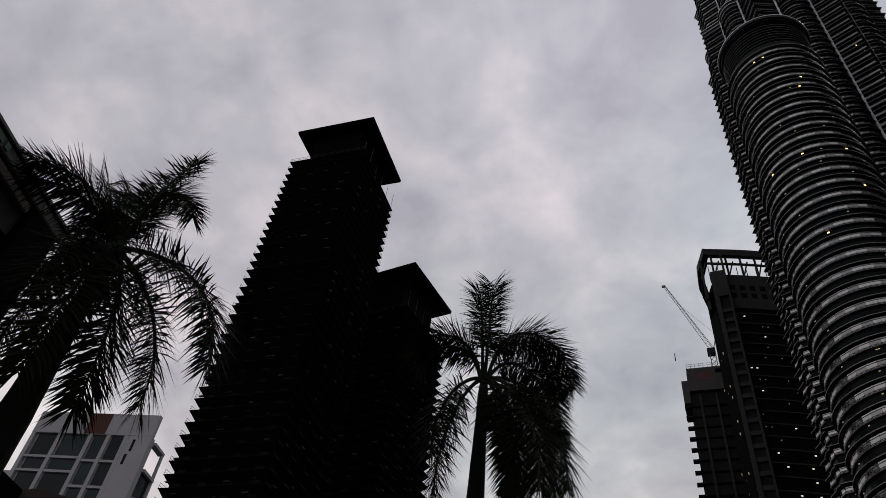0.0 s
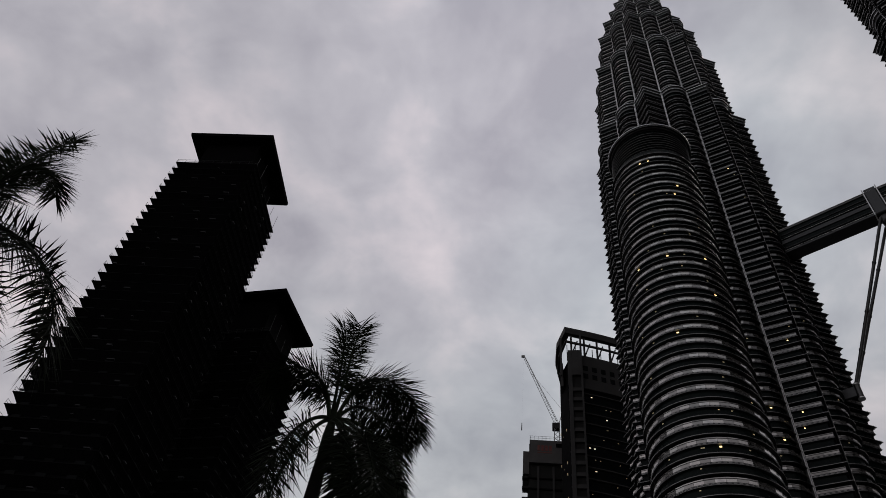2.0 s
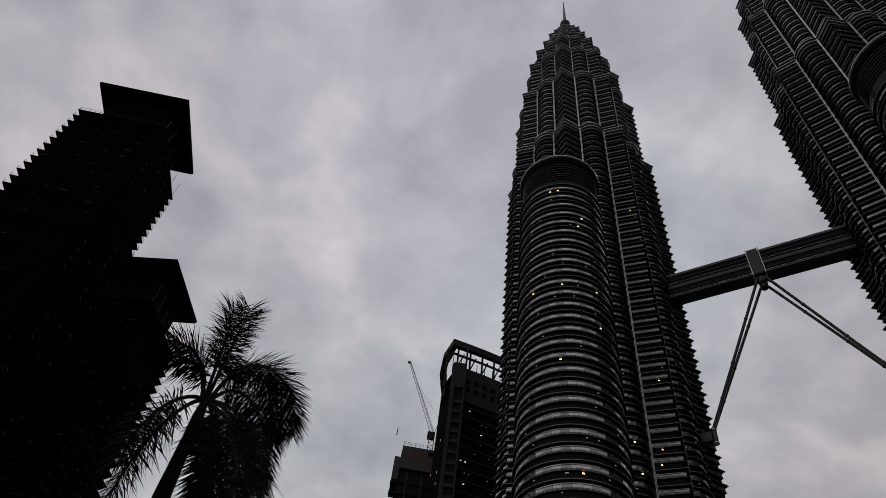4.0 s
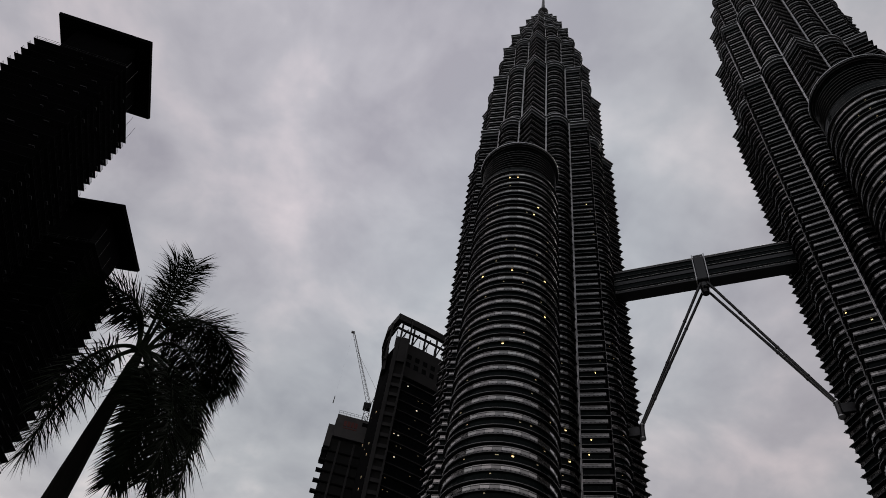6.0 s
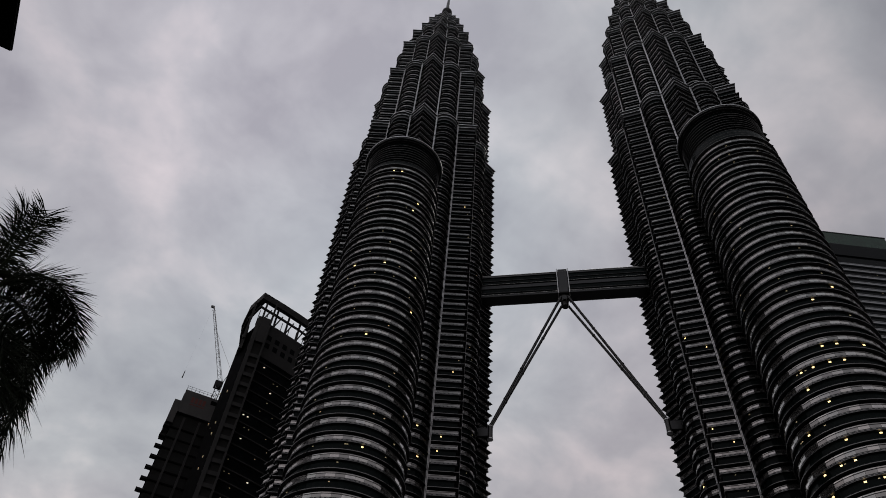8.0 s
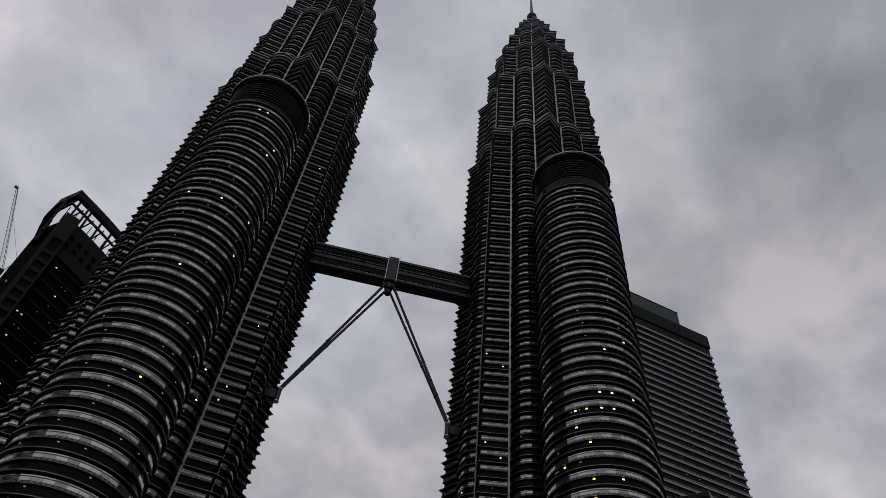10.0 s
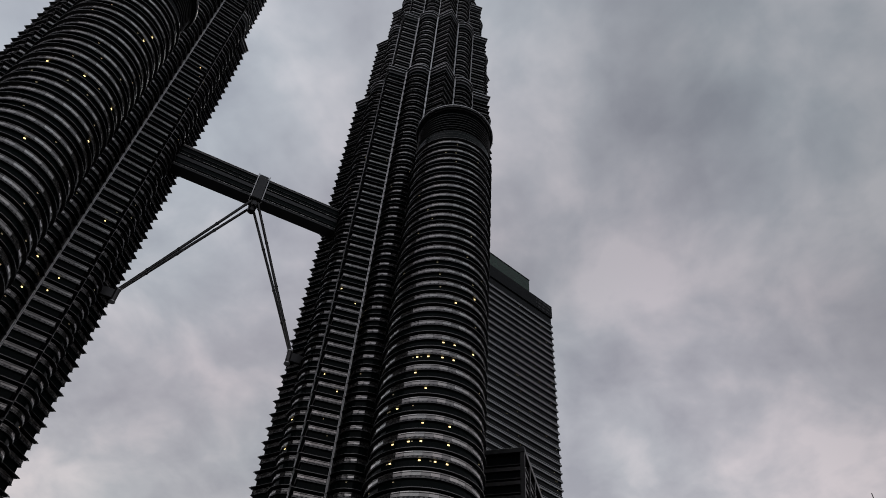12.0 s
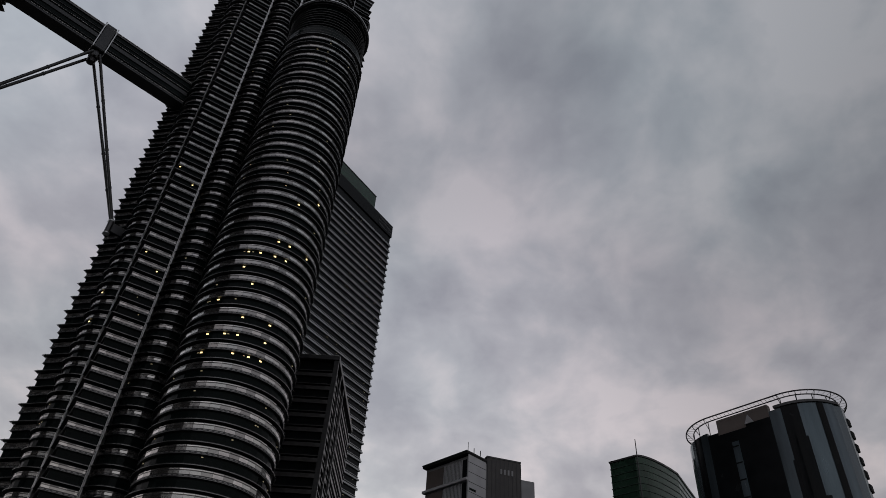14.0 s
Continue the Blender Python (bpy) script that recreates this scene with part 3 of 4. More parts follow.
# ---------------------------------------------------------------- dark residential towers
def canopy_block(name, px, py, rz, w, body_top, roof_top, step, label, first):
    """Slab tower with projecting floors, rails and a flat oversized roof on a set-back core. (px, py) is the roof's near right corner."""
    t = thing(name, px, py, 0, label, "apartment tower", "twin slab towers", rz=rz)
    x0, x1, y0, y1 = -w + 1.4, -0.4, 0.4, w - 0.6
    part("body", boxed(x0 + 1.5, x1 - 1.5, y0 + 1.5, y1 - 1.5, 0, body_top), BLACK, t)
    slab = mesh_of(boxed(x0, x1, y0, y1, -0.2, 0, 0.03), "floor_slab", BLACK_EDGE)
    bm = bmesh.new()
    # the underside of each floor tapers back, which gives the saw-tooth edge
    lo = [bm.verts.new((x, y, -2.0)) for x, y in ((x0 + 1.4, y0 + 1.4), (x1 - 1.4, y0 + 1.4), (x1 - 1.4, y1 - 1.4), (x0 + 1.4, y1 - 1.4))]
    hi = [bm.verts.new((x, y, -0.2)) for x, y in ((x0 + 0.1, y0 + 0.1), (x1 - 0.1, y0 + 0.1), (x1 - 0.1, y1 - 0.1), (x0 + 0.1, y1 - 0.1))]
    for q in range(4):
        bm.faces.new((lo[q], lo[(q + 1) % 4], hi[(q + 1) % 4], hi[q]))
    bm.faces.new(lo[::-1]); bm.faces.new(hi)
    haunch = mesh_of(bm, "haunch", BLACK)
    rails = []
    for xa, ya, xb, yb in ((x0 + 0.1, y0 + 0.1, x0 + 0.1, y1 - 0.1), (x1 - 0.1, y0 + 0.1, x1 - 0.1, y1 - 0.1)):
        bm = bmesh.new()
        for z in (1.3, 0.65):
            beam(bm, (xa, ya, z), (xb, yb, z), 0.05, 4)
        k = 8
        for i in range(k + 1):
            beam(bm, (xa + (xb - xa) * i / k, ya + (yb - ya) * i / k, 0), (xa + (xb - xa) * i / k, ya + (yb - ya) * i / k, 1.3), 0.05, 4)
        rails.append(mesh_of(bm, "balcony_rail", RAIL_BLACK))
    bm = bmesh.new()
    box(bm, -1.1, 1.1, -0.2, 0.05, 0, 2.0)
    box(bm, -1.2, 1.2, -0.26, 0.0, -0.1, 0.06)
    win = mesh_of(bm, "window", GLASS_DULL)
    bm = bmesh.new(); box(bm, -1.1, 1.1, -0.5, 0.1, -0.12, 0.12)
    ledge = mesh_of(bm, "ledge", GREY_DARK)
    rnd = random.Random(len(name) + int(w))
    z, n = body_top, 0
    while z > first:
        m = Matrix.Translation((0, 0, z))
        piece("floor_slab", slab, t, m)
        piece("haunch", haunch, t, m)
        if n:
            piece("balcony_rail", rails[0], t, m)
            piece("balcony_rail", rails[1], t, m)
            for k in range(4):
                x = x0 + 3.5 + (x1 - x0 - 7) * k / 3
                piece("window", win, t, Matrix.Translation((x, y0 + 1.5, z + 0.5)))
                y = y0 + 3.5 + (y1 - y0 - 7) * k / 3
                piece("window", win, t, Matrix.Translation((x1 - 1.5, y, z + 0.5)) @ Matrix.Rotation(math.pi / 2, 4, "Z"))
                if rnd.random() < 0.32:
                    piece("ledge", ledge, t, Matrix.Translation((x + rnd.uniform(-1.5, 1.5), y0 + 0.1, z + rnd.uniform(0.1, 1.6))) @ Matrix.Diagonal((rnd.uniform(0.2, 0.9), 1, rnd.uniform(0.6, 1.8), 1)))
                if rnd.random() < 0.3:
                    piece("ledge", ledge, t, Matrix.Translation((x1 - 0.1, y, z + 0.8)) @ Matrix.Rotation(math.pi / 2, 4, "Z") @ Matrix.Diagonal((0.5, 1, 1, 1)))
        z -= step
        n += 1
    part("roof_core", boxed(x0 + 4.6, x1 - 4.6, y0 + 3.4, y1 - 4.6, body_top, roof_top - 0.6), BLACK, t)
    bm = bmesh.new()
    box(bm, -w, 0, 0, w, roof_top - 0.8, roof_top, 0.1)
    part("roof_slab", bm, BLACK, t, "flat oversized roof slab in black silhouette")
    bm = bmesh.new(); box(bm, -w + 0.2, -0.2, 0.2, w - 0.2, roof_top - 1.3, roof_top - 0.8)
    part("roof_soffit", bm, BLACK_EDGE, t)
    for i in range(6):
        bm = bmesh.new()
        y = y0 + 1.0 + (y1 - y0 - 2) * i / 5
        beam(bm, (x1 - 0.5, y, body_top), (x1 - 0.5, y, body_top + rnd.uniform(4, 9)), 0.06, 5)
        part("roof_pole", bm, RAIL, t)
    bm = bmesh.new()
    for i in range(10):
        x = x0 + (x1 - x0) * i / 9
        beam(bm, (x, y0 + 0.2, body_top), (x, y0 + 0.2, body_top + 1.6), 0.05, 4)
    for zz in (0.8, 1.6):
        beam(bm, (x0, y0 + 0.2, body_top + zz), (x1, y0 + 0.2, body_top + zz), 0.05, 4)
        beam(bm, (x0 + 0.1, y0 + 0.2, body_top + zz), (x0 + 0.1, y1, body_top + zz), 0.05, 4)
    part("parapet_rail", bm, RAIL, t)
    return t


# Near-black bases carry the backlit silhouette into rails and window glass.
RAIL_BLACK = mat("silhouette_rail", (0.006, 0.006, 0.007), 0.8, 0.0, 0.2, 2.0, 0.2, spec=0.05)
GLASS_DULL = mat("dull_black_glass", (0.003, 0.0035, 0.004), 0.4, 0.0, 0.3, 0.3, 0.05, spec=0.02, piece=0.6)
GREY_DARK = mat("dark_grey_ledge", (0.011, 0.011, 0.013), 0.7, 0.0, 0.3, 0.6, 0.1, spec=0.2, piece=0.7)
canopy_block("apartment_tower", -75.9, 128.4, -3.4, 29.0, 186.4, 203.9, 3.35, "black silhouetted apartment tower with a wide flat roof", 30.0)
canopy_block("apartment_tower", -66.7, 167.2, -13.8, 28.2, 151.3, 170.5, 3.35, "lower apartment tower in black silhouette with a wide flat roof", 30.0)


# ---------------------------------------------------------------- white building
GLASS_W = mat("blue_grey_window_glass", (0.010, 0.019, 0.021), 0.16, 0.0, 0.4, 0.5, 0.15, spec=0.14, piece=0.5)


def white_building():
    l, r = Vector((-70.7, 62.9)), Vector((-55.5, 64.85))
    d = r - l
    w = d.length + 0.45
    t = thing("white_house_block", l.x, l.y, 0, "white rendered building with a grid of dark windows", "building", rz=math.degrees(math.atan2(d.y, d.x)))
    top = 44.65
    part("wall", boxed(0, w, 0.5, 0.9, 0, top - 2.9), WHITE, t)
    part("parapet", boxed(0, w, 0, 0.6, top - 2.9, top, 0.05), WHITE, t)
    part("colour_panel", boxed(6.9, 9.6, -0.06, 0.2, top - 2.8, top - 0.1), BROWN, t, "rust brown wall panel")
    part("end_pier", boxed(12.4, w, 0.02, 0.5, 0, top - 2.9), WHITE, t)
    # the two bays have their floors at different heights
    bays = ((((0.9, 3.6), (4.2, 7.6)), (5.8, 3.0, 7.6, 6.15, 11.0, 7.95, 14.2, 11.4, 17.4, 14.6)), (((8.2, 10.0), (10.5, 12.3)), (6.1, 3.05, 9.3, 6.5, 12.6, 9.7, 15.8, 13.0, 19.0, 16.2)))
    for cols, drops in bays:
        for lo, hi in zip(drops[::2], drops[1::2]):
            for x0, x1 in cols:
                wn = part("window", boxed(x0, x1, 0.3, 0.6, top - lo, top - hi), GLASS_W, t)
                part("window_frame", boxed(x0 + 0.02, x0 + 0.12, 0.2, 0.34, top - lo, top - hi), GREY, wn)
            part("string_course", boxed(cols[0][0] - 0.6, cols[1][1] + 0.1, 0.06, 0.5, top - lo - 0.3, top - lo), WHITE, t)
    for x in (0.2, 3.75, 7.75, 10.1, 12.4):
        part("pier", boxed(x - 0.12, x + 0.36, 0.0, 0.5, 0, top - 2.9), WHITE, t)
    part("slit_window", boxed(13.6, 13.9, -0.04, 0.2, top - 4.9, top - 3.4), GLASS_B, t)
    part("slit_window", boxed(13.3, 13.6, -0.04, 0.2, top - 6.6, top - 5.3), GLASS_B, t)
    # open balconies at the return side, with dark glazed bays below the first
    for d in (3.2, 6.6, 10.0, 13.4):
        part("balcony_slab", boxed(w - 0.5, w + 0.3, 0.9, 3.6, top - d - 0.35, top - d), WHITE, t)
        part("balcony_window", boxed(w - 2.5, w - 0.1, 1.0, 3.4, top - d - 3.5, top - d - 0.35 if d > 6 else top - d - 3.4), GLASS_W, t)
    part("balcony_post", boxed(w - 0.05, w + 0.25, 3.3, 3.6, 0, top - 3.2), WHITE, t)
    part("ledge", boxed(-1.4, 0, 0.6, 0.9, top - 9.2, top - 7.7), WHITE, t)


white_building()


def low_building():
    g = at(-44.75, 58.0)
    t = thing("low_building", g.x, g.y, 0, "dark low building with a rounded parapet", "building", rz=45.2)
    part("wall", boxed(-2.3, 2.3, 0, 8, 0, 21.8), CONC_DARK, t)
    bm = bmesh.new()
    n = 14
    top = [(-2.4 + 4.8 * i / n, 21.8 + 0.75 * (1 - abs(2 * i / n - 1) ** 4)) for i in range(n + 1)]
    lo = [(-2.4, 21.4), (2.4, 21.4)]
    ring = [lo[0]] + top + [lo[1]]
    f = [bm.verts.new((x, -0.1, z)) for x, z in ring]
    k = [bm.verts.new((x, 8.1, z)) for x, z in ring]
    m = len(ring)
    for i in range(m):
        bm.faces.new((f[i], f[(i + 1) % m], k[(i + 1) % m], k[i]))
    bm.faces.new(f); bm.faces.new(k[::-1])
    part("rounded_parapet", bm, BROWN_DULL, t)
    bm = bmesh.new()
    f = [bm.verts.new((x, y, z)) for y in (-0.6, 7.0) for x, z in ((-2.2, 0), (-2.2, 21.9), (-6.5, 23.9), (-6.5, 0))]
    for q in ((0, 1, 2, 3), (7, 6, 5, 4), (0, 4, 5, 1), (1, 5, 6, 2), (2, 6, 7, 3), (3, 7, 4, 0)):
        bm.faces.new([f[i] for i in q])
    part("sloped_wing", bm, BLACK, t)


BROWN_DULL = mat("dull_brown_render", (0.035, 0.028, 0.027), 0.9, 0.0, 0.3, 0.8, 0.2, spec=0.2)
low_building()


# ---------------------------------------------------------------- near shop roof with its sign board
FASCIA = mat("weathered_sign_board", (0.028, 0.034, 0.030), 0.7, 0.0, 0.3, 2.0, 0.4, spec=0.2)


def shop():
    t = thing("shop_building", -13.5, 9.8, 0, "dark shop building with an overhanging sign board", "shop", rz=9.8)
    part("wall", boxed(-14, -0.3, -18, -0.2, 0, 13.28), BLACK, t)
    part("fascia", boxed(-14.4, 0.04, -18.4, 0.0, 13.28, 13.6, 0.03), FASCIA, t, "weathered sign board along the eaves")
    part("coping", boxed(-14.6, 0.12, -18.6, 0.1, 13.6, 13.72, 0.02), STEEL_DARK, t)
    part("soffit_beam", boxed(-1.8, -0.24, -18, -0.24, 12.3, 13.0), CONC_DARK, t)
    part("corner_column", boxed(-1.2, 0.0, -1.2, -0.04, 0, 13.27, 0.06), BLACK, t)
    part("eaves_gutter", boxed(-0.3, -0.02, -18, -1.3, 12.95, 13.2, 0.03), BROWN_DULL, t)
    rnd = random.Random(3)
    y = -0.9
    while y > -8:
        w = rnd.uniform(0.14, 0.32)
        part("sign_bar", boxed(0.04, 0.07, y - w, y, 13.35, 13.53), SIGN_GREEN, t)
        y -= w + rnd.choice((0.1, 0.12, 0.45))


shop()


# ---------------------------------------------------------------- palms
def frond_mesh(e0, length, droop, bend, sway, rnd, leaf=0.78, bare=0.16):
    """One feather leaf that leaves the crown along +x and bends down. e0: first slope in degrees."""
    bm = bmesh.new()
    n = 26
    p, pts = Vector((0, 0, 0)), []
    for i in range(n + 1):
        s = i / n
        a = radians(e0 - droop * s ** bend)
        h = radians(sway * s * s)
        d = Vector((math.cos(a) * math.cos(h), math.cos(a) * math.sin(h), math.sin(a)))
        pts.append((p.copy(), d))
        p = p + d * (length / n)
    for i in range(n):
        r0, r1 = 0.045 * (1 - i / n) ** 0.8 + 0.006, 0.045 * (1 - (i + 1) / n) ** 0.8 + 0.006
        beam(bm, pts[i][0], pts[i + 1][0], r0, 5, r1)
    spear = droop < 10
    bare = bare + 0.12 if spear else bare
    m = int(length * (19 if spear else 31))
    for i in range(m):
        s = bare + (1 - bare) * (i + rnd.random() * 0.8) / m
        f = min(n - 1, int(s * n))
        q = pts[f][0].lerp(pts[f + 1][0], s * n - f)
        d = pts[f][1]
        side = Vector((0, 1, 0)) - d * d.y
        side = side.normalized() if side.length > 0.1 else Vector((1, 0, 0))
        up = side.cross(d).normalized()
        size = leaf * (0.62 + 0.38 * s if spear else 0.62 + 0.5 * math.sin(math.pi * min(1.0, 0.12 + s * 0.86)))
        for sg in (-1, 1):
            for turn in (rnd.uniform(-45, 5), rnd.uniform(0, 60)):
                lay = (side * sg * math.cos(radians(turn)) + up * math.sin(radians(turn)) + d * ((0.1 if spear else 0.45) + 0.75 * s * s + rnd.uniform(-0.2, 0.2))).normalized()
                ln = size * rnd.uniform(0.72, 1.1)
                wd = 0.0155 * rnd.uniform(0.8, 1.25)
                sag = Vector((0, 0, -1)) * ln
                mid = q + lay * ln * 0.5 + sag * 0.03
                tip = q + lay * ln + sag * rnd.uniform(0.06, 0.26)
                ac = lay.cross(up)
                ac = ac.normalized() * wd if ac.length > 0.01 else side * wd
                ac = (ac + up * rnd.uniform(-0.6, 0.6) * wd).normalized() * wd
                v = [bm.verts.new(w) for w in (q - ac * 0.5, q + ac * 0.5, mid + ac, mid - ac, tip)]
                bm.faces.new(v[:4]); bm.faces.new((v[3], v[2], v[4]))
    me = bpy.data.meshes.new("frond")
    bm.to_mesh(me); bm.free()
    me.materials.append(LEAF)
    return me


def palm(az, dist, hub, r0, fronds, label, seed, leaf, bare):
    """Palm with a smooth trunk, a crown shaft and feather fronds. Headings: 0 to the viewer's right, 90 away."""
    g = at(az, dist)
    t = thing("palm_tree", g.x, g.y, 0, label, "palm tree", "palms", rz=-az)
    rnd = random.Random(seed)
    bm = bmesh.new()
    rows = 26
    rings = []
    for i in range(rows + 1):
        s = i / rows
        r = r0 * (1.22 - 0.5 * max(0.0, (s - 0.72) / 0.28) + 0.2 * math.exp(-s * 14)) * (1 + 0.02 * (i % 2))
        z = s * (hub - 1.1)
        rings.append([bm.verts.new((r * math.cos(k * math.tau / 14), r * math.sin(k * math.tau / 14), z)) for k in range(14)])
    for a, b in zip(rings, rings[1:]):
        for k in range(14):
            bm.faces.new((a[k], a[(k + 1) % 14], b[(k + 1) % 14], b[k]))
    bm.faces.new(rings[0][::-1]); bm.faces.new(rings[-1])
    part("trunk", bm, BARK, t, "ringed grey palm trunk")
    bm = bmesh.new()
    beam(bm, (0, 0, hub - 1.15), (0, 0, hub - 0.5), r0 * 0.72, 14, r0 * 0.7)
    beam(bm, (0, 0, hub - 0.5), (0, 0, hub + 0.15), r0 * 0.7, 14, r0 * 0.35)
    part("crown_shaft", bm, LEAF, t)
    for head, e0, ln, dr, bend, sway in fronds:
        me = frond_mesh(e0, ln, dr, bend, sway, rnd, leaf, bare)
        piece("frond", me, t, Matrix.Translation((0.08 * math.cos(radians(head)), 0.08 * math.sin(radians(head)), hub - 0.1)) @ Matrix.Rotation(radians(head), 4, "Z"))
    return t


palm(-13.27, 14.0, 11.32, 0.175,
     [(118, 84, 3.2, 5, 1.3, 14), (80, 86, 3.4, 3, 1.5, 0), (33, 80, 4.7, 172, 1.7, 14), (39, 80, 4.3, 171, 1.5, 16), (332, 8, 3.9, 100, 0.5, 3),
      (305, -23, 4.1, 69, 0.8, 6), (306, -51, 3.5, 41, 0.9, 15), (48, 66, 4.6, 158, 1.2, 16), (176, 79, 2.8, 164, 1.7, -13), (165, 78, 2.4, 160, 1.6, -10), (204, -2, 2.6, 90, 0.4, 7),
      (184, -37, 3.2, 55, 0.4, -5), (296, -36, 4.0, 55, 0.8, -4), (331, -31, 3.8, 61, 0.9, -14)],
     "tall palm with drooping feather fronds and a slim trunk", 21, 0.76, 0.2)
palm(-49.99, 11.0, 9.85, 0.2,
     [(153, 69, 2.9, 77, 1.3, 10), (37, 88, 3.4, 20, 1.2, -1), (50, 88, 3.7, 96, 1.9, 10), (118, 61, 2.6, 3, 1.3, 10), (100, 66, 2.7, 7, 1.3, 2), (165, 60, 2.2, 80, 1.3, 0),
      (230, -43, 2.1, 49, 1.6, 1), (174, -32, 2.9, 60, 0.3, -4), (260, -38, 3.7, 53, 0.6, 2), (295, -51, 3.8, 41, 1.0, 9), (337, -40, 3.3, 52, 1.2, 0), (310, -15, 4.1, 67, 1.2, 1),
      (110, 72, 3.2, 109, 1.2, -15)],
     "palm with a thick trunk and spreading feather fronds", 33, 0.76, 0.1)


# ---------------------------------------------------------------- curved office tower behind the twin tower
def curved_tower():
    D, H = 190.0, 184.0
    g = at(9.2, D)
    t = thing("office_tower", g.x, g.y, 0, "dark curved office tower with an open crown frame", "office tower", rz=-9.2)
    # plan: near left corner at the origin, bowed front running to the right
    front = [(x, 0.45 * x - 1.5 * math.sin(math.pi * min(1.0, x / 36.0))) for x in [i * 1.5 for i in range(25)]]
    inner = [(x + 0.0, y + 0.9) for x, y in front] + [(35, 34), (1.0, 34)]
    bm = bmesh.new(); prism(bm, inner, 0, H - 14)
    part("glass_body", bm, GLASS_B, t)
    bm = bmesh.new()
    prism(bm, [(x, y + 0.3) for x, y in front] + [(x, y + 1.2) for x, y in front[::-1]], 0, 0.38)
    slab = mesh_of(bm, "floor_band", CONC)
    z = 60.0
    rnd = random.Random(8)
    while z < H - 26:
        piece("floor_band", slab, t, Matrix.Translation((0, 0, z)))
        for _ in range(3):
            if rnd.random() < 0.62:
                i = rnd.randrange(4, 12)
                x, y = front[i]
                piece("window_lamp", WHITE_ME if rnd.random() < 0.5 else DIM_ME, t, Matrix.Translation((x, y + 0.85, z - 0.7)) @ Matrix.Rotation(-math.pi / 2, 4, "Z"))
        z += 4.0
    # solid band with two rows of square openings
    bm = bmesh.new(); prism(bm, [(x, y) for x, y in front] + [(x, y + 1.5) for x, y in front[::-1]], H - 26, H - 11.5)
    part("attic_wall", bm, CONC, t)
    me = mesh_of(boxed(-0.85, 0.85, -0.08, 0.3, -1.0, 1.0), "attic_window", GLASS_B)
    for zz in (H - 20.6, H - 17.2):
        for i in range(2, 24, 2):
            x, y = front[i]
            x2, y2 = front[min(24, i + 1)]
            piece("attic_window", me, t, Matrix.Translation((x, y, zz)) @ Matrix.Rotation(math.atan2(y2 - y, x2 - x), 4, "Z"))
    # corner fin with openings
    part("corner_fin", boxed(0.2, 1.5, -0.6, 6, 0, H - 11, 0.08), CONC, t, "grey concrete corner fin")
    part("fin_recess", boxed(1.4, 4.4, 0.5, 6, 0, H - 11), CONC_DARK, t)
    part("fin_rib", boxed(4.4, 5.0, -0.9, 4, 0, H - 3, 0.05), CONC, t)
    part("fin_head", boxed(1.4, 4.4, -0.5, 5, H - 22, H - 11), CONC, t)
    me = mesh_of(boxed(1.5, 4.4, -0.3, 0.6, -0.65, 0.65), "fin_crossbar", CONC)
    z = 60.0
    while z < H - 24:
        piece("fin_crossbar", me, t, Matrix.Translation((0, 0, z)))
        z += 4.0
    # Side wall takes the silhouette base too, darker than the grey fin.
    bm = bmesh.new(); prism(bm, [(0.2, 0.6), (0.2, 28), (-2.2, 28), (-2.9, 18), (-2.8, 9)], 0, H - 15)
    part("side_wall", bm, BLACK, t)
    me = mesh_of(boxed(-0.1, 0.1, -0.3, 0.3, -0.25, 0.25), "side_lamp", LAMP_DIM)
    z = 62.0
    while z < H - 30:
        for y in (3.0, 7.0, 11.0):
            if rnd.random() < 0.5:
                piece("side_lamp", me, t, Matrix.Translation((-1.05 - 0.215 * (y - 3) if y < 9 else -2.95, y, z)))
        z += 4.0
    # open crown: posts, two ring beams
    def ring(z0, z1, out, deep):
        bm = bmesh.new()
        pts = [(-2.6 - out, 26), (-3.9 - out, 17), (-3.2 - out, 8), (-0.5 - out * 0.2, -0.3 - out)] + [(x, y - out) for x, y in front[1:]]
        back = [(x + (deep if i < 3 else deep * 0.6), y + (0 if i < 3 else deep)) for i, (x, y) in enumerate(pts)]
        prism(bm, pts + back[::-1], z0, z1)
        return bm
    part("crown_beam", ring(H - 2.8, H, 0.6, 2.2), CONC, t, "thick curved top beam")
    part("crown_rail", ring(H - 6.6, H - 5.9, 0.0, 0.8), CONC, t)
    for i in range(1, 25, 3):
        x, y = front[i]
        part("crown_post", boxed(x - 0.35, x + 0.35, y + 0.2, y + 1.0, H - 11.5, H - 2.8), CONC, t)
        bm = bmesh.new()
        beam(bm, (x, y + 0.8, H - 11.5), (x + 2.2, y + 3.5, H - 2.8), 0.25, 6)
        part("crown_strut", bm, CONC, t)
    for y in (2.0, 8.0, 15.0, 21.0):
        part("crown_post", boxed(-2.6, -1.9, y, y + 0.8, H - 20, H - 2.8), CONC, t)
    part("crown_side", boxed(-2.4, -1.6, 3.0, 22, H - 24, H - 14), CONC, t)
    bm = bmesh.new()
    for i in range(0, 24, 2):
        x, y = front[i]
        beam(bm, (x, y + 6, H - 10), (x, y + 6, H - 2.5), 0.15, 5)
    part("plant_screen", bm, CONC_DARK, t)


curved_tower()


# ---------------------------------------------------------------- tower under construction and its crane
SCREEN = mat("formwork_screen", (0.065, 0.062, 0.063), 0.8, 0.0, 0.25, 0.6, 0.1, spec=0.2)


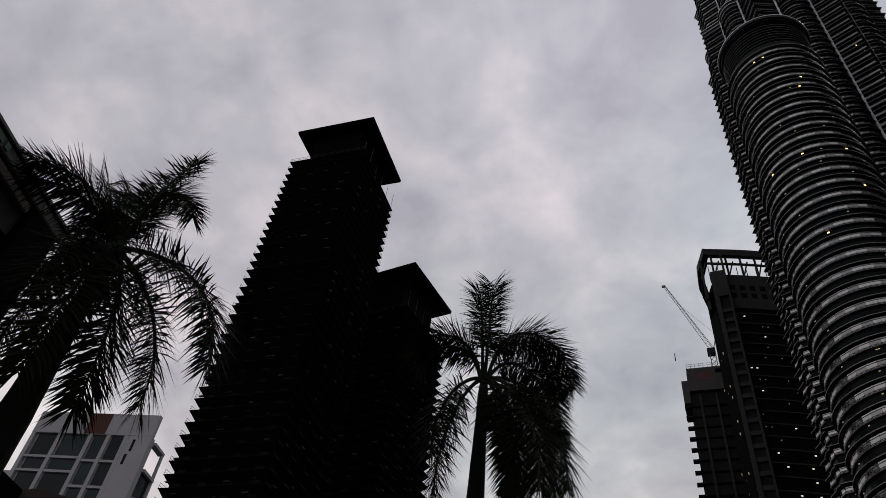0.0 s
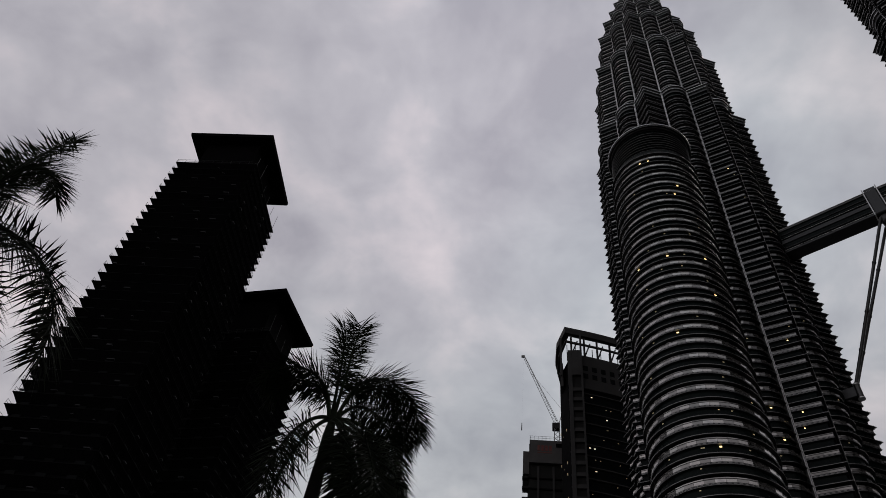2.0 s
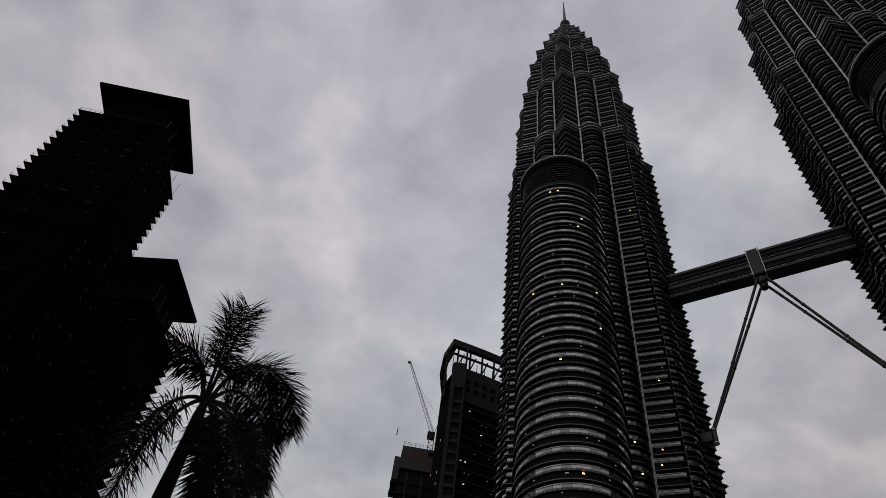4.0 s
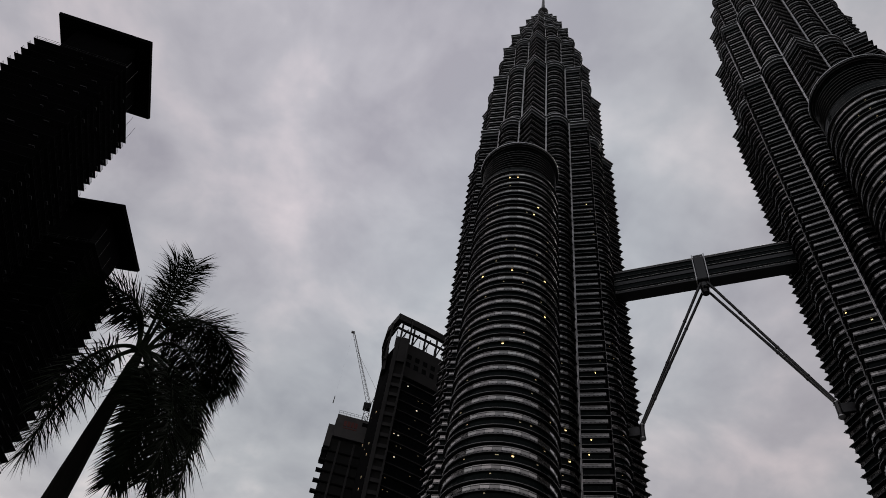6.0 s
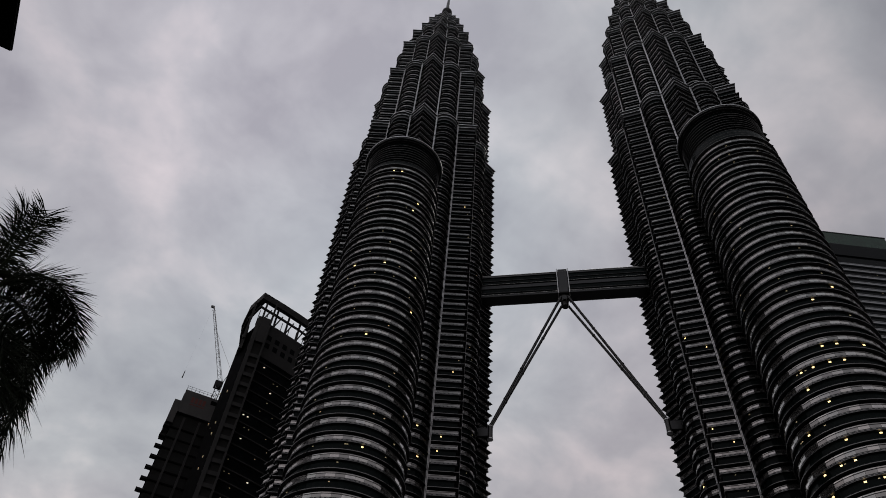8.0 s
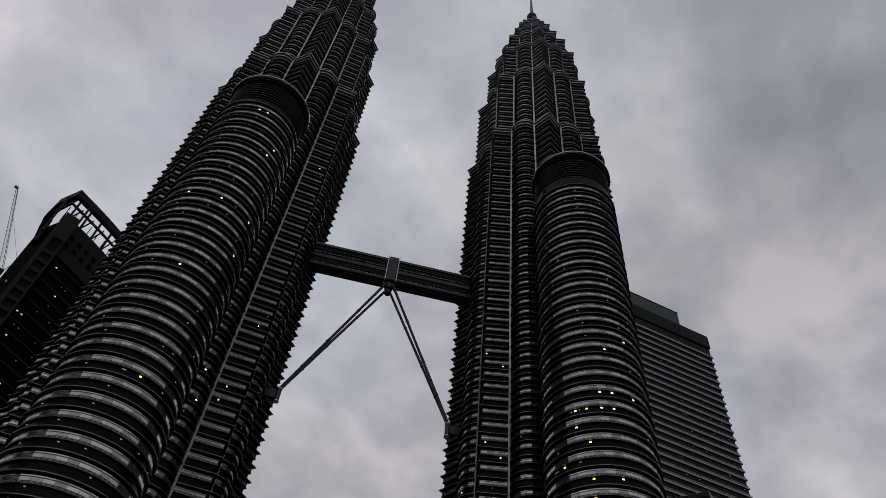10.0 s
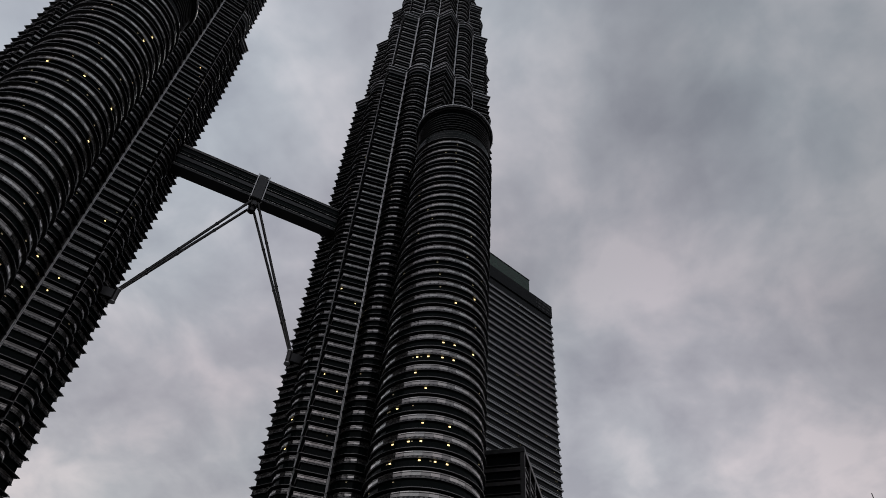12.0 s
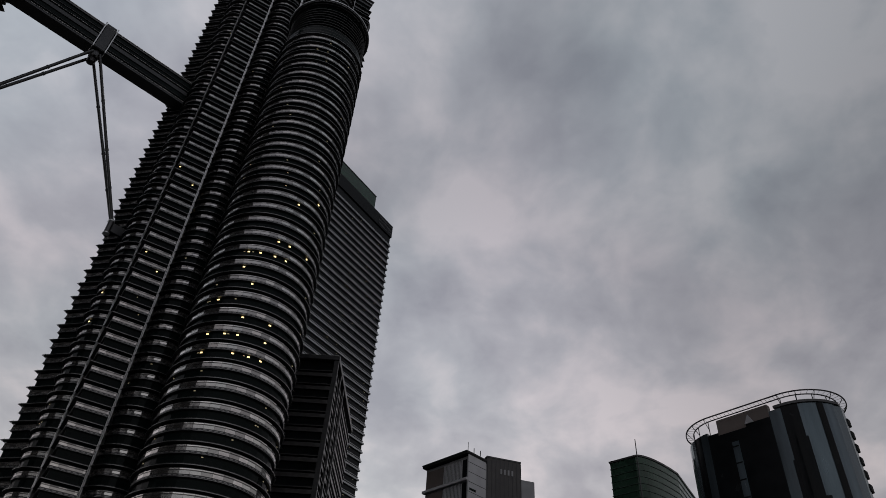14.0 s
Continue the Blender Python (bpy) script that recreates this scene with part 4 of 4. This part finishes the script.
def construction():
    D, H, K = 214.0, 137.0, 1.138
    g = at(4.95, D)
    t = thing("construction_tower", g.x, g.y, 0, "unfinished dark concrete tower with a climbing formwork screen", "tower", rz=-5.0)
    t.scale = (K, K, K)
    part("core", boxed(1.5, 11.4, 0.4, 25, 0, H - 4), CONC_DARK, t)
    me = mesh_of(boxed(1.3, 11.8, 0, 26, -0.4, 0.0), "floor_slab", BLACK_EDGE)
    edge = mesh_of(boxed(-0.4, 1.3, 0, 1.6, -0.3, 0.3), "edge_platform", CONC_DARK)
    z = 60.0
    while z < H - 14:
        piece("floor_slab", me, t, Matrix.Translation((0, 0, z)))
        piece("edge_platform", edge, t, Matrix.Translation((0, 0, z)))
        z += 3.4
    for x in (4.0, 8.5):
        part("column", boxed(x, x + 0.6, -0.2, 0.6, 40, H - 12), CONC, t)
    part("screen", boxed(1.6, 11.7, -0.8, 0.2, H - 11.2, H - 3.2, 0.05), SCREEN, t, "grey formwork screen panel")
    part("side_screen", boxed(-0.3, 1.6, -0.4, 10, H - 15, H - 7.2, 0.05), SCREEN, t)
    bm = bmesh.new()
    for i in range(9):
        x = 1.8 + i * 1.2
        beam(bm, (x, -0.6, H - 3.2), (x, -0.6, H - 1.7), 0.05, 4)
    for z in (H - 2.4, H - 1.7):
        beam(bm, (1.6, -0.6, z), (11.7, -0.6, z), 0.05, 4)
    part("guard_rail", bm, RAIL, t)
    for i in range(4):
        part("sign_bar", boxed(4.0 + i * 1.15, 4.85 + i * 1.15, -0.86, -0.8, H - 7.0, H - 5.1), SIGN_RED, t)
    part("sign_line", boxed(4.0, 8.3, -0.86, -0.8, H - 7.8, H - 7.5), SIGN_RED, t)
    part("sign_bar", boxed(9.6, 11.4, -0.86, -0.8, H - 5.6, H - 4.2), BLACK_EDGE, t)
    c = at(8.0, D + 4)
    cr = thing("tower_crane", c.x, c.y, 146.0, "luffing tower crane on the unfinished tower", "crane", rz=-8.0)
    tip = Vector((at(4.64, D + 4).x - c.x, 0, 49.4))
    bm = bmesh.new()
    for sx in (-0.9, 0.9):
        for sy in (-0.9, 0.9):
            beam(bm, (sx, sy, 0), (sx, sy, 15), 0.14, 4)
    for k in range(8):
        beam(bm, (-0.9, -0.9, k * 1.9), (0.9, -0.9, k * 1.9 + 1.9), 0.09, 4)
        beam(bm, (-0.9, 0.9, k * 1.9 + 1.9), (0.9, 0.9, k * 1.9), 0.09, 4)
    part("mast", bm, CRANE_PAINT, cr)
    part("cab", boxed(-1.7, 1.1, -1.1, 1.1, 14.2, 16.8, 0.2), RAIL, cr)
    bm = bmesh.new()
    a = Vector((0, 0, 16.5))
    b = Vector((tip.x, 0, tip.z))
    d = (b - a).normalized()
    nn = Vector((d.z, 0, -d.x))
    for off in (nn * 0.75 + Vector((0, 0.7, 0)), nn * 0.75 - Vector((0, 0.7, 0)), nn * -0.6):
        beam(bm, a + off, b + off * 0.4, 0.09, 4)
    ln = (b - a).length
    k = int(ln / 1.8)
    for i in range(k):
        p, q = a + d * (ln * i / k), a + d * (ln * (i + 1) / k)
        beam(bm, p + nn * 0.7, q - nn * 0.55, 0.05, 4)
        beam(bm, q - nn * 0.55, q + nn * 0.7, 0.05, 4)
    part("jib", bm, CRANE_PAINT, cr, "lattice jib raised steeply")
    part("jib_head", boxed(b.x - 0.9, b.x + 0.4, -0.4, 0.4, b.z - 0.5, b.z + 0.4, 0.1), CRANE_PAINT, cr)
    bm = bmesh.new()
    top = Vector((2.2, 0, 23))
    beam(bm, (0.8, 0, 17), top, 0.12, 4)
    beam(bm, top, a.lerp(b, 0.72), 0.05, 4)
    beam(bm, top, (3.4, 0, 16.6), 0.1, 4)
    part("stay", bm, CRANE_PAINT, cr)
    bm = bmesh.new(); beam(bm, (b.x, 0, b.z - 0.5), (b.x, 0, b.z - 32.5), 0.004, 4)
    part("hoist_cable", bm, RAIL, cr)
    bm = bmesh.new(); beam(bm, (b.x, 0, b.z - 32.4), (b.x, 0, b.z - 35.6), 0.12, 6, 0.2)
    part("hook_block", bm, RAIL, cr)
    part("counterweight", boxed(2.6, 4.6, -1.2, 1.2, 15.2, 17.0, 0.1), CONC_DARK, cr)


construction()


# ---------------------------------------------------------------- slab tower and low block beyond the second tower
RIB = mat("pale_metal_rib", (0.235, 0.24, 0.25), 0.45, 0.8, 0.3, 0.4, 0.06)


def ribbed_tower():
    lt, r = at(70.07, 252.0), at(76.94, 286.0)
    u = (r - lt).normalized()
    g = r
    t = thing("ribbed_tower", g.x, g.y, 0, "black glass slab tower with fine horizontal ribs", "office tower", rz=math.degrees(math.atan2(u.y, u.x)))
    H = 1.6 + 0.8972 * 286.0
    part("glass_body", boxed(-60, -0.6, 0.6, 36, 0, H - 0.5), GLASS_B, t)
    bm = bmesh.new()
    box(bm, -60, 0, 0, 36, 0.0, 0.75); box(bm, -60, -0.3, 0.3, 35.7, 1.35, 1.6)
    rib = mesh_of(bm, "floor_rib", RIB)
    z = 70.0
    rnd = random.Random(12)
    while z < H - 12:
        piece("floor_rib", rib, t, Matrix.Translation((0, 0, z)))
        for _ in range(2):
            if rnd.random() < 0.75:
                piece("window_lamp", DIM_ME, t, Matrix.Translation((rnd.uniform(-34, -2), 0.58, z - 0.5)) @ Matrix.Rotation(-math.pi / 2, 4, "Z"))
        z += 3.95
    part("top_screen", boxed(-60, 0, 0, 36, H - 8, H, 0.1), GLASS_B, t, "dark plant screen")
    bm = bmesh.new()
    for i in range(12):
        for k in range(3):
            box(bm, -1.0 - i * 1.0, -0.5 - i * 1.0, -0.12, 0.0, H - 7 + k * 2.2, H - 5.8 + k * 2.2)
    part("screen_grille", bm, STEEL_DARK, t)
    p = t.matrix_world.inverted() @ Vector((*at(74.92, 274.0), 0))
    part("upper_glass", boxed(-60, p.x, 1.2, 30, H, H + 9.5, 0.1), GLASS_GREEN, t, "green-black glass upper storey")
    part("upper_edge", boxed(-60, p.x + 0.15, 1.0, 30.2, H + 9.5, H + 10.1, 0.05), STEEL_DARK, t)


ribbed_tower()


def low_block():
    g = at(73.56, 177.0)
    t = thing("low_block", g.x, g.y, 0, "dark banded office block with a sharp corner", "office block")
    H = 108.4
    part("glass_body", boxed(0.8, 44, 0.8, 40, 0, H - 0.5), GLASS_B, t)
    # the side wall turns away along the sight line
    t.matrix_world = pose(g.x, g.y, 0, 0, 0, 6.0)
    bm = bmesh.new()
    box(bm, 0, 44.5, 0, 40.5, 0, 1.1); box(bm, -0.3, 44.5, -0.3, 40.5, 1.5, 1.75)
    band = mesh_of(bm, "floor_band", STEEL_EDGE)
    z = 52.0
    while z < H - 3:
        piece("floor_band", band, t, Matrix.Translation((0, 0, z)))
        z += 4.15
    part("cornice", boxed(-0.6, 45, -0.6, 41, H - 1.5, H, 0.1), STEEL_DARK, t)
    for x in (0.0, 8.0, 16.0):
        part("rib", boxed(x - 0.3, x + 0.3, -0.5, 0.8, 30, H - 1.5), STEEL_DARK, t)


low_block()


# ---------------------------------------------------------------- low skyline on the far side
def louvre_building():
    l, c, r = at(82.35, 159.5), at(85.85, 150.0), at(87.4, 153.7)
    u = (c - l).normalized()
    t = thing("louvre_building", c.x, c.y, 0, "grey building with louvred front and pale side wall", "building", rz=math.degrees(math.atan2(u.y, u.x)))
    H = 1.6 + 0.4670 * 150
    w = (c - l).length
    part("body", boxed(-w, 0, 0.4, 6.2, 0, H - 1.4), GREY, t)
    part("side_wall", boxed(-0.05, 0.15, 0.0, 5.8, 0, H - 1.2), WHITE_DULL, t, "pale panelled side wall")
    part("roof", boxed(-w - 0.5, 0.2, -0.6, 6.1, H - 1.25, H - 0.75, 0.05), CONC_DARK, t)
    part("roof_edge", boxed(-w - 0.6, 0.25, -0.7, 6.15, H - 0.75, H - 0.5, 0.02), STEEL_DARK, t)
    for k in range(6):
        z = H - 6.6 - k * 5.3
        part("balcony_band", boxed(-w - 0.3, 0.1, -0.5, 0.4, z - 0.6, z, 0.03), WHITE_DULL, t)
        part("recess", boxed(-w + 0.5, -0.6, 0.3, 0.5, z + 0.3, z + 4.5), GLASS_B, t)
        bm_me = mesh_of(boxed(-0.05, 0.05, -0.12, 0.12, 0, 4.1), "louvre", WHITE_DULL)
        for i in range(14):
            piece("louvre", bm_me, t, Matrix.Translation((-w * 0.55 + i * 0.42, 0.12, z + 0.35)))
        part("panel", boxed(-w + 0.4, -w * 0.58, 0.1, 0.3, z + 0.3, z + 4.4), BROWN_GREY, t)
    me = mesh_of(boxed(0.14, 0.19, 0.0, 5.8, -0.04, 0.04), "panel_joint", CONC_DARK)
    for k in range(14):
        piece("panel_joint", me, t, Matrix.Translation((0, 0, H - 3 - k * 2.2)))
    part("slot", boxed(0.1, 0.2, 0.5, 2.6, H - 9.2, H - 8.7), GLASS_B, t)
    bm = bmesh.new()
    beam(bm, (-1.5, 1.5, H - 0.3), (-1.5, 1.5, H + 2.6), 0.06, 5)
    beam(bm, (-0.6, 2.5, H - 0.3), (-0.6, 2.5, H + 1.2), 0.1, 5)
    beam(bm, (0.0, 4.0, H - 0.3), (0.0, 4.0, H + 1.0), 0.1, 5)
    part("roof_mast", bm, RAIL, t)
    e = at(87.45, 154.5)
    t2 = thing("glass_annex", e.x, e.y, 0, "dark glass annex with a stepped roof", "building", rz=math.degrees(math.atan2(u.y, u.x)) + 62)
    Ha, Hb = 2.2 + 0.4522 * 154.5, 2.8 + 0.4262 * 158
    part("glass_body", boxed(0.0, 8.2, 0, 12, 0, Ha - 0.2), SCREEN, t2)
    part("lower_body", boxed(8.2, 11.6, 0.2, 12, 0, Hb - 2.0), GREY, t2)
    part("parapet", boxed(-0.1, 8.3, -0.1, 12, Ha - 0.2, Ha + 0.2, 0.03), STEEL_DARK, t2)
    me = mesh_of(boxed(-0.06, 0.06, -0.08, 0.1, -30, 0), "mullion", STEEL_DARK)
    for i in range(9):
        piece("mullion", me, t2, Matrix.Translation((0.2 + i, 0, Ha - 0.4)))
    me = mesh_of(boxed(-0.2, 0.2, -0.1, 0.1, -1.2, 0), "pale_panel", GREY)
    for i in range(4):
        piece("pale_panel", me, t2, Matrix.Translation((3.4 + i * 0.9, -0.05, Ha - 2.4)))


WHITE_DULL = mat("dull_white_panel", (0.33, 0.33, 0.345), 0.7, 0.0, 0.15, 0.4, 0.1, spec=0.3)
BROWN_GREY = mat("brown_grey_panel", (0.09, 0.075, 0.07), 0.7, 0.0, 0.2, 0.5, 0.1, spec=0.3)
louvre_building()


def green_building():
    a, m = at(97.58, 161.4), at(99.96, 158.0)
    u = (m - a).normalized()
    t = thing("green_glass_building", a.x, a.y, 0, "dark green glass building with a rounded corner", "building", rz=math.degrees(math.atan2(u.y, u.x)))
    H = 1.6 + 0.4530 * 159
    w = (m - a).length
    n = Vector((-u.y, u.x))
    side = 1 if n.dot(a) > 0 else -1
    RX, RY = 3.2, 14.0
    plan = [(0, 0)] + [(w - 1.0 + RX * math.sin(radians(q)), side * (RY - RY * math.cos(radians(q)))) for q in range(0, 91, 6)] + [(w - 1.0, side * 30), (0, side * 30)]
    plan = plan if side > 0 else plan[::-1]
    bm = bmesh.new(); prism(bm, plan, 0, H - 0.3)
    part("glass_body", bm, GLASS_GREEN, t)
    bm = bmesh.new(); sweep(bm, plan, [(0, 0), (0.12, 0.02), (0.12, 0.16), (0, 0.18)])
    band = mesh_of(bm, "transom", GREEN_DARK)
    for k in range(6):
        piece("transom", band, t, Matrix.Translation((0, 0, H - 1.9 - 1.55 * k)))
    bm = bmesh.new(); sweep(bm, plan, [(0, 0), (0.4, 0.05), (0.4, 0.5), (0, 0.55)])
    part("lower_ledge", bm, GREY, t).matrix_basis = Matrix.Translation((0, 0, H - 10.6))
    bm = bmesh.new(); sweep(bm, plan, [(-0.4, -0.3), (0.2, -0.3), (0.25, 0.1), (-0.4, 0.1)])
    part("coping", bm, STEEL_DARK, t).matrix_basis = Matrix.Translation((0, 0, H))
    p = t.matrix_world.inverted() @ Vector((*at(99.8, 157.2), 0))
    bm = bmesh.new(); beam(bm, (p.x, p.y, 40), (p.x, p.y, 1.6 + 0.4795 * 157.2), 0.28, 8, 0.1)
    part("mast", bm, STEEL_DARK, t, "slim mast fixed to the front")


GREEN_DARK = mat("dark_green_frame", (0.012, 0.03, 0.02), 0.5, 0.2, 0.2, 0.5, 0.1)
green_building()


def round_tower():
    a, b = at(102.68, 144.5), at(114.9, 132.5)
    u = (b - a).normalized()
    t = thing("round_ended_tower", a.x, a.y, 0, "blue grey glass tower with round ends and a roof ring", "office tower", rz=math.degrees(math.atan2(u.y, u.x)))
    n = Vector((-u.y, u.x))
    s = 1 if n.dot(a) > 0 else -1
    L, R, RING = (b - a).length, 8.5, 8.8
    H = 1.6 + 0.4876 * 145
    X0, X1 = RING, L - RING

    def stadium(k, x0=X0, x1=X1, steps=16):
        pts = [(x1 + k * math.sin(radians(q)), s * (RING - k * math.cos(radians(q)))) for q in [180 * i / steps for i in range(steps + 1)]]
        pts += [(x0 - k * math.sin(radians(q)), s * (RING + k * math.cos(radians(q)))) for q in [180 * i / steps for i in range(steps + 1)]]
        return pts if s > 0 else pts[::-1]

    def front(x, k):
        dx = max(X0 - x, x - X1, 0.0)
        return s * (RING - math.sqrt(max(0.0, k * k - dx * dx)))

    def strip(x0, x1, k, top, material, name="facade_strip", label=""):
        xs = [x0 + (x1 - x0) * i / 8 for i in range(9)]
        pts = [(x, front(x, k)) for x in xs] + [(x, front(x, k) + s * 1.2) for x in xs[::-1]]
        bm = bmesh.new(); prism(bm, pts, 0, top)
        return part(name, bm, material, t, label)

    bm = bmesh.new(); prism(bm, stadium(R - 0.5), 0, H - 3.4)
    part("dark_body", bm, GLASS_B, t)
    lo, w = L / 2 - (L / 2 - RING + R), 2 * (L / 2 - RING + R)
    f = lambda q: lo + w * q
    strip(f(0.005), f(0.24), R, H - 3.0, GLASS_BLUE, label="blue grey glass of the drum")
    strip(f(0.13), f(0.185), R + 0.12, H - 3.1, GLASS_B)
    strip(f(0.24), f(0.31), R - 0.1, H - 3.6, GLASS_B)
    strip(f(0.31), f(0.65), R - 0.3, H - 0.9, BROWN_GREY, "centre_block")
    strip(f(0.31), f(0.50), R - 0.05, H - 4.2, GLASS_B)
    strip(f(0.50), f(0.655), R - 0.03, H - 3.6, GLASS_B)
    strip(f(0.39), f(0.435), R + 0.1, H - 6.4, GLASS_BLUE)
    strip(f(0.655), f(0.73), R, H - 2.6, GLASS_BLUE)
    strip(f(0.73), f(0.825), R + 0.05, H - 2.4, GLASS_B)
    strip(f(0.825), f(0.995), R, H - 2.4, GLASS_BLUE, label="blue grey glass of the drum")
    strip(f(0.915), f(0.94), R + 0.12, H - 2.6, GLASS_B)
    strip(f(0.825), f(0.86), R + 0.07, H - 20.0, GLASS_B)
    strip(f(0.80), f(0.835), R + 0.09, H - 9.0, GLASS_B)
    strip(f(0.72), f(0.74), R + 0.11, H - 13.0, GLASS_B)
    strip(f(0.69), f(0.995), R + 0.3, 0.5, STEEL_DARK, "drum_cap").matrix_basis = Matrix.Translation((0, 0, H - 2.4))
    me = mesh_of(boxed(-w * 0.02, w * 0.02, -0.06, 0.06, -0.1, 0.1), "transom", GLASS_B)
    for i in range(14):
        x = f(0.41)
        piece("transom", me, t, Matrix.Translation((x, front(x, R + 0.2), H - 7.4 - 3.3 * i)))
    # plain triangle on the parapet
    bm = bmesh.new()
    x = f(0.525)
    y = front(x, R + 0.05)
    v = [bm.verts.new(q) for q in ((x - 0.9, y, H - 3.7), (x + 0.9, y, H - 3.7), (x, y, H - 1.9), (x - 0.9, y - s * 0.2, H - 3.7), (x + 0.9, y - s * 0.2, H - 3.7), (x, y - s * 0.2, H - 1.9))]
    for q in ((0, 1, 2), (5, 4, 3), (0, 3, 4, 1), (1, 4, 5, 2), (2, 5, 3, 0)):
        bm.faces.new([v[i] for i in q])
    part("roof_sign", bm, GREY, t, "plain triangular roof sign")
    out, inn = stadium(RING, steps=24), stadium(RING - 1.5, steps=24)
    bm = bmesh.new()
    sweep(bm, out, [(-0.1, -0.1), (0.1, -0.1), (0.1, 0.1), (-0.1, 0.1)])
    part("ring_rail", bm, RAIL, t, "tubular roof ring").matrix_basis = Matrix.Translation((0, 0, H))
    bm = bmesh.new()
    sweep(bm, inn, [(-0.09, -0.16), (0.09, -0.16), (0.09, 0.0), (-0.09, 0.0)])
    part("ring_rail", bm, RAIL, t).matrix_basis = Matrix.Translation((0, 0, H))
    k = len(out)
    bm = bmesh.new()
    for i in range(k):
        a0, a1 = Vector(out[i]), Vector(out[(i + 1) % k])
        b0, b1 = Vector(inn[i]), Vector(inn[(i + 1) % k])
        c = max(1, round((a1 - a0).length / 0.8))
        for j in range(c):
            p, q = a0.lerp(a1, j / c), b0.lerp(b1, j / c)
            beam(bm, (p.x, p.y, H), (q.x, q.y, H - 0.1), 0.035, 4)
    part("ring_grating", bm, RAIL, t, kind="stuff")
    for i in range(0, k, 3):
        q, p = Vector(inn[i]), Vector(out[i])
        bm = bmesh.new()
        beam(bm, (q.x, q.y, H - 3.0), (q.x, q.y, H), 0.09, 5)
        beam(bm, (q.x, q.y, H - 1.8), (p.x, p.y, H), 0.07, 5)
        part("ring_post", bm, RAIL, t)
    me = mesh_of(boxed(-0.35, 0.35, -0.6, 0.6, -0.75, 0.75, 0.12), "balcony", CONC_DARK)
    for i in range(18):
        piece("balcony", me, t, Matrix.Translation((f(1.0) - 0.32, s * (RING + 0.2), H - 5 - 2.5 * i)))


round_tower()
